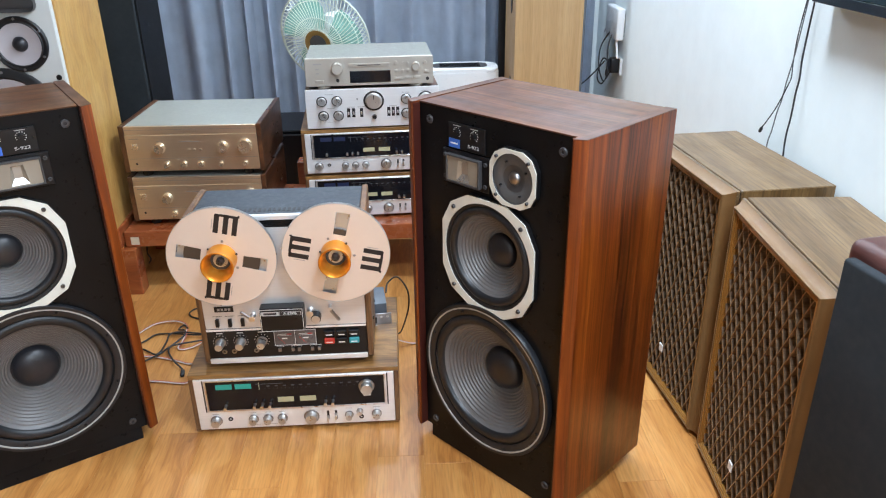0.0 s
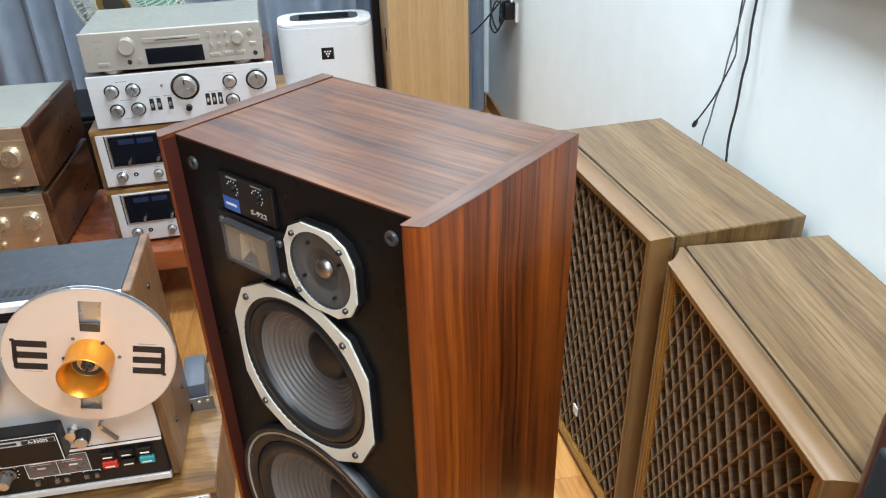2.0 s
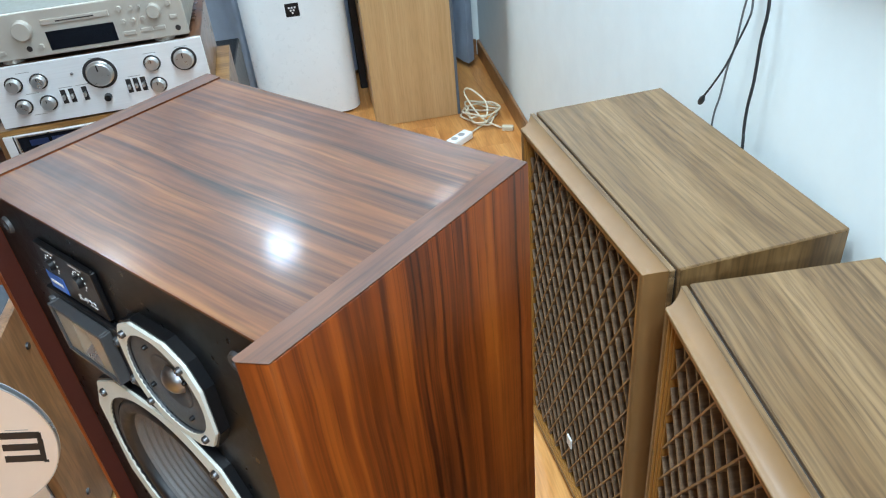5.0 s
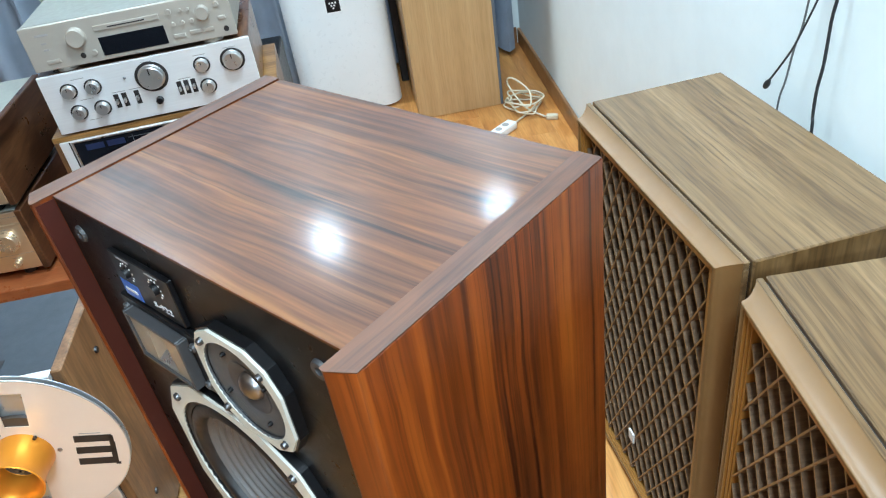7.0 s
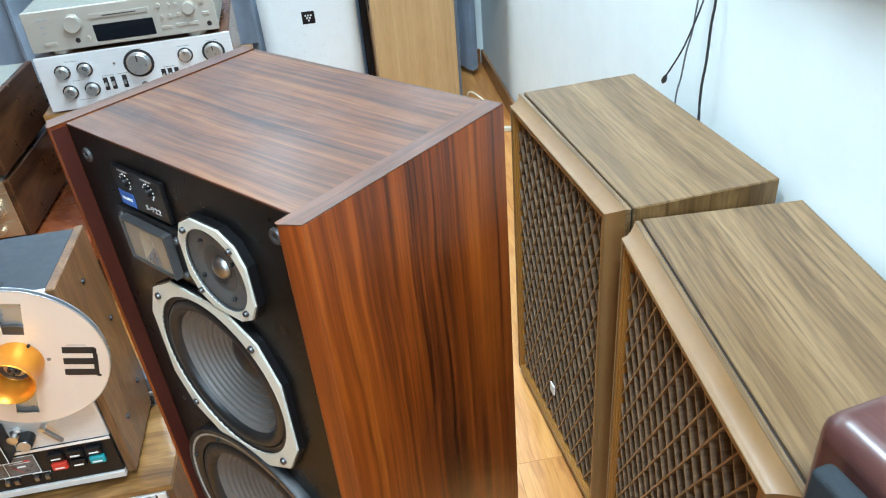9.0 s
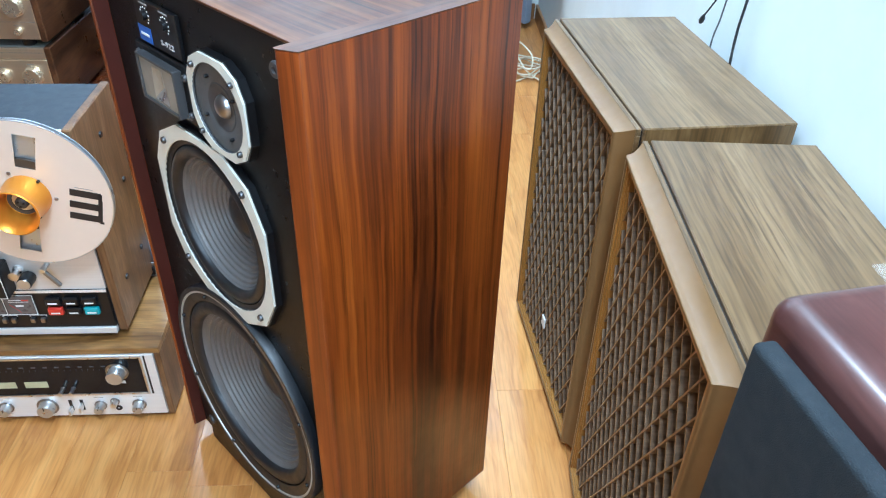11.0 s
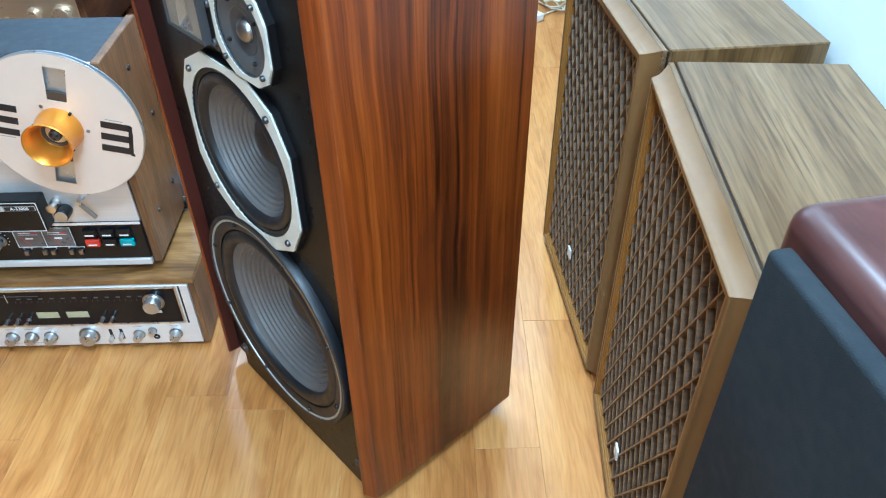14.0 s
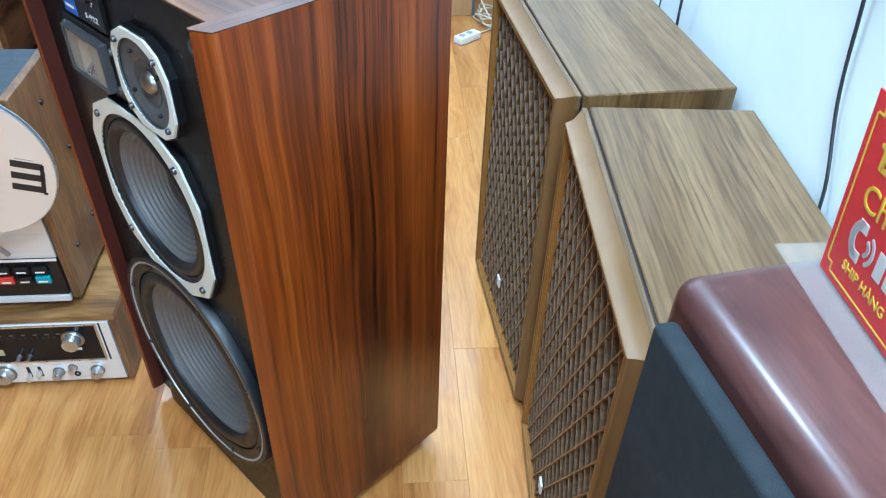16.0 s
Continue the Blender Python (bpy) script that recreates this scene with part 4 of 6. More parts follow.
def receiver(m, label, lit):
    rc = thing("stereo_receiver", label, "receiver", m, "stereo receivers")
    h = RW / 2
    z0 = 0.008
    part("case_top", box(-h, h, 0.0, RD, z0 + RH - 0.014, z0 + RH, 0.001), M_CASE_H, rc, "wood-grain case top")
    for sx in (-1, 1):
        part("case_side", box(min(sx * h, sx * (h - 0.012)), max(sx * h, sx * (h - 0.012)), 0.0, RD, z0, z0 + RH - 0.0145, 0.001), M_CASE_V, rc, "wood-grain case side")
    part("chassis", box(-h + 0.0125, h - 0.0125, 0.012, RD - 0.004, z0 + 0.004, z0 + RH - 0.015), M_BLACKM, rc)
    part("case_bottom", box(-h + 0.0125, h - 0.0125, 0.0, 0.012, z0, z0 + 0.0035), M_CASE_V, rc)
    part("front_panel", box(-h + 0.013, h - 0.013, -0.003, 0.0115, z0 + 0.004, z0 + RH - 0.015, 0.001), M_PANEL, rc, "brushed silver front panel")
    for sx in (-1, 1):
        for y in (0.05, RD - 0.05):
            part("foot", lathe([(0, 0), (0.014, 0), (0.016, 0.0078), (0, 0.0078)], 16, Matrix.Translation((sx * (h - 0.06), y, 0))), M_BLACK, rc)
    # dial window
    a0, a1, b0, b1 = -h + 0.046, h - 0.040, z0 + 0.068, z0 + RH - 0.021
    bz = None
    for q in ((a0 - 0.004, a0, b0 - 0.004, b1 + 0.004), (a1, a1 + 0.004, b0 - 0.004, b1 + 0.004), (a0, a1, b1, b1 + 0.004), (a0, a1, b0 - 0.004, b0)):
        bz = box(q[0], q[1], -0.0065, -0.0028, q[2], q[3], 0.0005, bm=bz)
    win = part("dial_window", box(a0, a1, -0.0042, -0.0030, b0, b1), M_WIN, rc, "dark dial window")
    part("window_bezel", bz, M_SILVER, win, "bright bezel")
    for gx in (a1 + 0.007, a0 - 0.0105):
        part("panel_groove", bars([(gx, gx + 0.0035, b0 - 0.006, b1 + 0.004)], -0.0030), M_INK, rc)
    tealm = M_TEAL if lit else M_DIMBLUE
    for x in (-0.190, -0.138):
        part("signal_meter", bars([(x - 0.022, x + 0.022, b1 - 0.026, b1 - 0.010)], -0.0042), tealm, win, "small glowing meter")
    for x in (-0.027, 0.033):
        part("power_meter", bars([(x - 0.022, x + 0.022, b0 + 0.019, b0 + 0.035)], -0.0042), M_METER, win, "pale lit meter")
    part("dial_scale", bars([(-0.075 + 0.022 * k, -0.067 + 0.022 * k, b1 - 0.022, b1 - 0.019) for k in range(12)] + [(-0.08 + 0.011 * k, -0.0795 + 0.011 * k, b1 - 0.031, b1 - 0.027) for k in range(24)] + [(-0.105, -0.03, b1 - 0.014, b1 - 0.0125)], -0.0042), M_DIMP, win)
    part("dial_pointer", bars([(-0.096, -0.0945, b1 - 0.030, b1 - 0.008)], -0.0042), M_METER if lit else M_DIMP, win)
    for x in (-0.190, -0.112, -0.091, -0.070, 0.081, 0.101):
        k = part("toggle", front_lathe([(0, 0), (0.0048, 0), (0.0036, 0.004), (0.0036, 0.014), (0.0046, 0.018), (0, 0.019)], x, b0 + 0.015, -0.0042, 12), M_SILVER, win, "", True)
    knob(rc, "tuning_knob", 0.195, b0 + 0.058, 0.0180, 0.022, M_SILVERK, -0.0042, M_STEEL, False, 40)
    part("knob_label", bars([(0.185, 0.205, b0 + 0.026, b0 + 0.033)], -0.0042), M_WHITEP, win)
    zk = z0 + 0.033
    for x, r in ((-0.223, 0.0135), (-0.1215, 0.0115), (-0.0815, 0.0115), (-0.042, 0.0115), (0.038, 0.0175), (0.142, 0.0100), (0.2185, 0.0115)):
        k = knob(rc, "volume_knob" if r > 0.017 else "control_knob", x, zk, r, 0.019, M_SILVERK, -0.003, M_STEEL, True)
    for x, dz in ((0.084, -0.004), (0.106, 0.004)):
        lv = part("lever_switch", box(x - 0.0022, x + 0.0022, -0.020, -0.003, zk - 0.010 + dz, zk + 0.004 + dz, 0.0008), M_SILVER, rc)
        part("lever_slot", bars([(x - 0.0032, x + 0.0032, zk - 0.013, zk + 0.016)], -0.003), M_INK, lv)
    knob(rc, "selector_knob", 0.172, zk + 0.010, 0.0075, 0.015, M_SILVER, -0.003, M_STEEL, False)
    for x, z in ((-0.184, zk + 0.004), (0.176, zk - 0.009)):
        part("phone_jack", front_lathe([(0.0030, -0.001), (0.0030, 0.002), (0.0062, 0.002), (0.0068, 0.0), (0.0030, 0.0)], x, z, -0.003, 18), M_INK, rc)
    for x in (-0.223, -0.1215, -0.0815, -0.042, 0.038, 0.142, 0.2185):
        part("printing", bars([(x - 0.009, x + 0.009, zk + 0.0205, zk + 0.0217)], -0.003, 0.0003), M_GREYP, rc)
    part("printed_rule", bars([(-0.135, -0.035, zk - 0.0195, zk - 0.0188)], -0.003, 0.0003), M_GREYP, rc)
    return rc


receiver(pose(-0.252, 1.612, 0.0005, 0, 0, 0.8), "wood-cased silver receiver standing on the floor, dial lit", True)
STACK = Matrix.Diagonal((0.945, 0.92, 0.915, 1))
receiver(pose(-0.040, 2.560, SH + 0.0005, 0, 0, 3.4) @ STACK, "wood-cased silver receiver at the bottom of the stack, dial dark", False)
receiver(pose(-0.042, 2.562, SH + 0.1748, 0, 0, 3.4) @ STACK, "wood-cased silver receiver in the stack, dial dark", False)


# ---- open-reel tape deck ----
DKR = pose(-0.263, 1.650, 0.1910, 0, 0, 0.6)
DK = DKR @ Matrix.Diagonal((1.04, 1, 1, 1))
dk = thing("tape_deck", "open-reel tape deck with silver face and wooden sides, on the receiver", "tape deck", DK)
DW, DH, DD = 0.440, 0.441, 0.205
hw = DW / 2
for sx in (-1, 1):
    sd = part("side_panel", box(min(sx * hw, sx * (hw - 0.015)), max(sx * hw, sx * (hw - 0.015)), 0.002, DD, 0.012, DH, 0.002), M_CASE_V, dk, "walnut side panel")
    for y, z in ((0.06, 0.10), (0.16, 0.10), (0.06, 0.26), (0.16, 0.26), (0.11, 0.38)):
        part("side_screw", lathe([(0, 0), (0.006, 0), (0.005, 0.003), (0, 0.003)], 12, Matrix.Translation((sx * hw, y, z)) @ Matrix.Rotation(radians(90 * sx), 4, "Y")), M_BLACK, sd)
iw = hw - 0.0155
part("body", box(-iw, iw, 0.004, DD - 0.006, 0.014, DH - 0.010), M_BLACKM, dk)
part("top_cover", box(-iw, iw, 0.012, DD - 0.004, DH - 0.0095, DH - 0.003, 0.0015), M_BLACKM, dk, "blue-black steel top cover")
vt = None
for k in range(26):
    vt = box(-0.175 + 0.012 * k, -0.168 + 0.012 * k, 0.030, 0.052, DH - 0.0029, DH - 0.0022, bm=vt)
tagged(part("vent_grid", vt, M_INK, dk), kind="stuff")
part("top_rail", box(-iw, iw, -0.004, 0.0115, DH - 0.014, DH - 0.002, 0.001), M_PANEL, dk, "bright top rail")
gr = None
for k in range(4):
    gr = box(-iw, iw, 0.0, 0.0038, DH - 0.0345 + 0.005 * k, DH - 0.0315 + 0.005 * k, bm=gr)
part("upper_ribs", gr, M_BLACK, dk)
part("face_panel", box(-iw, iw, -0.002, 0.0036, 0.118, DH - 0.0355, 0.0006), M_DECKP, dk, "brushed silver transport panel")
part("control_panel", box(-iw, iw, -0.004, 0.0036, 0.028, 0.1178, 0.0008), M_BLACK, dk, "black control panel")
part("bottom_rail", box(-iw, iw, -0.008, 0.0036, 0.013, 0.0278, 0.001), M_PANEL, dk, "silver bottom rail")
part("panel_rail", box(-iw, iw, -0.0055, -0.0042, 0.1125, 0.1180), M_PANEL, dk)
for sx in (-1, 1):
    for y in (0.02, DD - 0.03):
        part("foot", lathe([(0, 0), (0.011, 0), (0.012, 0.0139), (0, 0.0139)], 14, Matrix.Translation((sx * (hw - 0.03), y, 0))), M_BLACK, dk)
# head cover
hc = part("head_cover", box(-0.058, 0.052, -0.036, -0.0022, 0.1225, 0.1915, 0.003, 2), M_BLACK, dk, "black head cover with white outline")
ol = []
for q in ((-0.056, 0.050, 0.1880, 0.1892), (-0.056, 0.050, 0.1245, 0.1257), (-0.056, -0.0548, 0.1257, 0.1880), (0.0488, 0.050, 0.1257, 0.1880)):
    ol.append(q)
part("outline", bars(ol, -0.0360), M_WHITEP, hc)
part("name_strip", bars([(-0.053, -0.0095, 0.1710, 0.1825), (-0.0085, 0.046, 0.1715, 0.1820)], -0.0360, 0.0004), M_GREYP2, hc)
part("maker_bar", bars([(-0.047, -0.015, 0.1742, 0.1795)], -0.0365), M_INK, hc)
part("model_ground", bars([(-0.0075, 0.045, 0.1722, 0.1813)], -0.0365, 0.0003), M_INK, hc)
lettering("model_lettering", "A-3300S", 0.0095, M_WHITEP, hc, Matrix.Translation((0.0188, -0.0371, 0.1768)) @ FRONT)
# transport parts
part("capstan_cap", front_lathe([(0, 0), (0.012, 0), (0.013, 0.006), (0.0125, 0.024), (0.010, 0.027), (0, 0.027)], 0.080, 0.150, -0.002, 28), M_BLACK, dk, "black pinch roller cap with silver face", True)
part("cap_face", front_lathe([(0, 0.0272), (0.0108, 0.0272), (0.0112, 0.0262), (0, 0.0262)], 0.080, 0.150, -0.002, 28), M_SILVERK, dk, "", True)
part("tape_guide", front_lathe([(0, 0), (0.009, 0), (0.009, 0.006), (0.005, 0.008), (0.005, 0.022), (0.009, 0.024), (0, 0.026)], 0.066, 0.166, -0.002, 20), M_SILVER, dk, "", True)
part("tape_guide", front_lathe([(0, 0), (0.008, 0), (0.008, 0.006), (0.005, 0.008), (0.005, 0.022), (0.008, 0.024), (0, 0.026)], -0.080, 0.158, -0.002, 20), M_SILVER, dk, "", True)
arm = part("tension_arm", box(-0.004, 0.004, -0.026, -0.018, -0.028, 0.012, 0.002), M_STEEL, dk, "steel tension arm")
arm.matrix_local = Matrix.Translation((0.124, 0, 0.166)) @ Matrix.Rotation(radians(-33), 4, "Y")
part("arm_pin", front_lathe([(0, 0), (0.005, 0), (0.005, 0.024), (0, 0.024)], 0.117, 0.177, -0.002, 16), M_SILVER, dk, "", True)
arm2 = part("tension_arm", box(-0.004, 0.004, -0.024, -0.018, -0.024, 0.012, 0.002), M_STEEL, dk)
arm2.matrix_local = Matrix.Translation((-0.098, 0, 0.170)) @ Matrix.Rotation(radians(-48), 4, "Y")
part("counter_window", box(-0.176, -0.128, -0.0045, -0.0020, 0.170, 0.186, 0.0006), M_BLACK, dk)
part("counter_digits", bars([(-0.168 + 0.009 * k, -0.162 + 0.009 * k, 0.1745, 0.1815) for k in range(4)], -0.0045), M_GREYP, dk)
for x in (-0.172, -0.140, -0.108):
    sw = part("lever_switch", box(x - 0.0045, x + 0.0045, -0.012, -0.002, 0.128, 0.150, 0.0012), M_BLACK, dk)
    part("switch_label", bars([(x - 0.012, x + 0.012, 0.156, 0.1572)], -0.002, 0.0003), M_INK, sw)
for x in (-0.172, -0.120, -0.066):
    k = knob(dk, "level_knob", x, 0.078, 0.0115, 0.030, M_SILVERK, -0.004, M_STEEL, False)
    part("scale_ticks", bars([(x + 0.0185 * math.cos(radians(a)) - 0.0011, x + 0.0185 * math.cos(radians(a)) + 0.0011, 0.080 + 0.0185 * math.sin(radians(a)) - 0.0007, 0.080 + 0.0185 * math.sin(radians(a)) + 0.0007) for a in range(-40, 221, 26)], -0.004), M_WHITEP, k)
    part("knob_heading", bars([(x - 0.008, x + 0.008, 0.1045, 0.1065)], -0.004), M_WHITEP, k)
for x in (-0.165, -0.140, -0.083):
    part("jack", front_lathe([(0.0032, 0.001), (0.0034, 0.003), (0.0062, 0.003), (0.0068, 0.0002), (0.0032, 0.0002)], x, 0.049, -0.004, 18), M_STEEL, dk, "", True)
mt = part("meter_bridge", box(-0.034, 0.074, -0.0065, -0.0042, 0.062, 0.1095, 0.0006), M_DKGREY, dk, "pair of level meters")
part("meter_outline", bars([(-0.0335, 0.0735, 0.1078, 0.1090), (-0.0335, 0.0735, 0.0625, 0.0637), (-0.0335, -0.0325, 0.0637, 0.1078), (0.0725, 0.0735, 0.0637, 0.1078), (0.0193, 0.0205, 0.0637, 0.1078)], -0.0066), M_WHITEP, mt)
for x in (-0.007, 0.047):
    w = part("meter_window", box(x - 0.0245, x + 0.0245, -0.0078, -0.0066, 0.066, 0.1065), M_METERD, mt, "smoked grey meter face")
    part("meter_scale", bars([(x - 0.016, x + 0.006, 0.0975, 0.0988), (x - 0.018, x + 0.018, 0.0935, 0.0941), (x - 0.007, x + 0.007, 0.0830, 0.0865)], -0.0078), M_WHITEP, w)
    part("meter_red", bars([(x + 0.006, x + 0.018, 0.0965, 0.0990)], -0.0078), M_REDB, w)
    nd = part("needle", bars([(-0.0004, 0.0004, 0.0, 0.026)], 0.0, 0.0004), M_REDB, w)
    nd.matrix_local = Matrix.Translation((x, -0.0081, 0.069)) @ Matrix.Rotation(radians(-40), 4, "Y")
for x in (-0.022, 0.012, 0.028, 0.062, 0.080):
    part("slide_switch", box(x - 0.004, x + 0.004, -0.012, -0.004, 0.045, 0.055, 0.001), M_STEEL, dk)
for x0_, x1_ in ((-0.028, -0.012), (0.008, 0.034), (0.056, 0.086)):
    part("switch_bracket", bars([(x0_, x1_, 0.0585, 0.0595), (x0_, x0_ + 0.001, 0.0555, 0.0590), (x1_ - 0.001, x1_, 0.0555, 0.0590)], -0.004), M_WHITEP, dk)
for i, x in enumerate((0.108, 0.140, 0.172)):
    for j, z in enumerate((0.095, 0.072)):
        mm = (M_REDB if i == 0 else M_TEALB if i == 2 else M_BLACK) if j else M_BLACK
        kb = part("transport_button", box(x - 0.013, x + 0.013, -0.013, -0.004, z - 0.0085, z + 0.0085, 0.0018), mm, dk, "red record button" if mm is M_REDB else "teal pause button" if mm is M_TEALB else "black push button")
        part("button_mark", bars([(x - 0.008, x + 0.008, z - 0.004, z - 0.001)], -0.013), M_WHITEP, kb)


def flange(r_in, r_out, y, thick):
    """A reel flange: a disc with a hub opening and two oblong windows, facing -y."""
    wins = [[(sx * 0.052, -0.0155), (sx * 0.112, -0.0175), (sx * 0.112, 0.0175), (sx * 0.052, 0.0155)] for sx in (-1, 1)]
    return plate(circle(0, 0, r_out, 96), [circle(0, 0, r_in, 48), *wins], y, y + thick)


def reel(x, z, turn, tape_r, label):
    rl = thing("tape_reel", label, "tape reel", DKR @ Matrix.Translation((x, -0.042, z)) @ Matrix.Rotation(radians(turn), 4, "Y"), "tape reels")
    R = 0.1355
    f1 = part("flange", flange(0.036, R, 0.0, 0.0014), M_REEL, rl, "beige aluminium flange")
    part("flange", plate(circle(0, 0, R, 96), [circle(0, 0, 0.036, 48)], 0.0090, 0.0104), M_REELE, rl)
    part("rim", front_lathe([(R, -0.0016), (R + 0.0006, -0.0012), (R + 0.0006, 0.0001), (R - 0.001, 0.0001)], 0, 0, 0.0, 96), M_REELE, rl, "", True)
    part("tape_pack", front_lathe([(0.036, -0.0080), (tape_r, -0.0080), (tape_r, -0.0022), (0.036, -0.0022)], 0, 0, 0.0, 72), M_TAPE, rl, "wound brown tape", True)
    hb = part("hub_adapter", front_lathe([(0.0375, -0.008), (0.0385, 0.0005), (0.0382, 0.009), (0.0365, 0.018), (0.0352, 0.030), (0.0362, 0.043), (0.0392, 0.053), (0.0402, 0.056), (0.0385, 0.0572), (0.0345, 0.053), (0.0295, 0.042), (0.0275, 0.030), (0.0258, 0.016), (0.020, 0.012)], 0, 0, 0.0, 56), M_HUB, rl, "gold anodised hub adapter", True)
    part("spindle", front_lathe([(0.0262, 0.013), (0.0250, 0.016), (0.019, 0.0165), (0.018, 0.013), (0.0105, 0.013), (0.0100, 0.024), (0.008, 0.026), (0.004, 0.0265), (0, 0.0265)], 0, 0, 0.0, 30), M_DKGREY, hb, "grey spindle", True)
    part("spindle_ring", front_lathe([(0.0105, 0.0135), (0.0180, 0.0138), (0.0180, 0.0150), (0.0105, 0.0150)], 0, 0, 0.0, 30), M_SILVERK, hb, "", True)
    sp_ = None
    for k in range(3):
        sp_ = join(sp_, lathe([(0, 0.025), (0.002, 0.025), (0.002, 0.0285), (0, 0.0285)], 8, Matrix.Rotation(radians(120 * k), 4, "Y") @ Matrix.Translation((0.005, 0, 0)) @ FRONT))
        pin = lathe([(0, 0), (0.0024, 0), (0.0024, 0.007), (0, 0.007)], 10, Matrix.Rotation(radians(120 * k + 90), 4, "Y") @ Matrix.Translation((0.0355, -0.005, 0)) @ Matrix.Rotation(radians(90), 4, "Y"))
        part("clamp_pin", pin, M_INK, hb)
        part("rivet", lathe([(0, 0), (0.0034, 0), (0.003, 0.0012), (0, 0.0015)], 12, Matrix.Rotation(radians(120 * k + 25), 4, "Y") @ Matrix.Translation((0.0455, 0, 0)) @ FRONT), M_STEEL, f1)
    part("drive_splines", sp_, M_INK, hb)
    # printed comb-shaped mark, twice
    for ang in (90, 270):
        mk = None
        for x0, x1, z0, z1 in ((0.066, 0.1180, -0.0290, -0.0165), (0.066, 0.1150, -0.0063, 0.0063), (0.066, 0.1150, 0.0165, 0.0290), (0.1110, 0.1180, -0.0165, -0.0080), (0.1110, 0.1180, -0.0080, 0.0140), (0.1110, 0.1170, 0.0140, 0.0270)):
            mk = box(x0, x1, -0.0006, 0.0, z0, z1, bm=mk)
        mk = box(0.1140, 0.1205, -0.0006, 0.0, -0.0315, -0.0270, bm=mk)
        part("printed_mark", mk, M_INK, f1, m=Matrix.Rotation(radians(ang - 90 + 90 + 0.01), 4, "Y"))
        part("printed_line", bars([(0.074, 0.102, 0.0325, 0.0337)], 0.0, 0.0004), M_GREYP, f1, m=Matrix.Rotation(radians(ang), 4, "Y"))
    return rl


reel(-0.1325, 0.345, 13, 0.094, "full beige aluminium tape reel with gold hub, on the deck")
reel(0.1515, 0.345, 103, 0.067, "beige aluminium take-up reel with gold hub, nearly empty")

# power box behind the deck
pb = thing("power_box", "small blue-grey power box with a metal switch plate, on the receiver", "power supply", pose(-0.022, 1.845, 0.1895, 0, 0, 6))
part("case", box(-0.022, 0.022, 0.010, 0.120, 0.001, 0.066, 0.003, 2), M_GREYBOX, pb, "", True)
part("switch_plate", box(-0.038, 0.034, 0.0, 0.003, 0.0, 0.038, 0.001), M_STEEL, pb, "bent steel plate")
part("rocker_switch", box(-0.026, -0.010, -0.005, 0.0, 0.008, 0.028, 0.001), M_BLACK, pb)
for x in (0.004, 0.022):
    part("plate_screw", front_lathe([(0, 0), (0.004, 0), (0.003, 0.002), (0, 0.002)], x, 0.026, 0.0, 10), M_SILVER, pb)
solid("mains_cable", sweep([(-0.005, 1.945, 0.245), (0.0, 1.975, 0.262), (0.03, 1.99, 0.275), (0.060, 1.98, 0.235), (0.064, 1.98, 0.18), (0.050, 2.02, 0.10), (0.030, 2.06, 0.03), (0.01, 2.12, 0.004)], 0.0026), M_CABLE, "black power cord looping from the power box to the floor", "cable", smooth=True)

# ---- low red wooden bench with the stacks ----
bn = thing("low_bench", "low reddish lacquered wooden bench carrying the amplifiers", "bench")
part("bench_top", box(-0.985, 0.40, 2.485, 2.97, SH - 0.062, SH, 0.004, 2), M_RED, bn, "red lacquered top board")
part("back_rail", box(-0.40, -0.345, 2.975, 3.05, 0.0, 0.345, 0.004, 2), M_RED, bn)
for x0, x1 in ((-1.025, -0.945), (0.32, 0.40)):
    for y0, y1 in ((2.462, 2.53), (2.88, 2.95)):
        lg = part("leg", box(x0, x1, y0, y1, 0.0, SH - 0.0625, 0.004, 2), M_RED, bn)
part("end_rail", box(-1.030, -0.988, 2.458, 2.97, SH - 0.055, SH + 0.022, 0.004, 2), M_RED, bn)
part("paper_label", box(-0.962, -0.932, 2.4835, 2.4846, SH - 0.052, SH - 0.022), M_IVORY, bn, "small yellowed paper label")


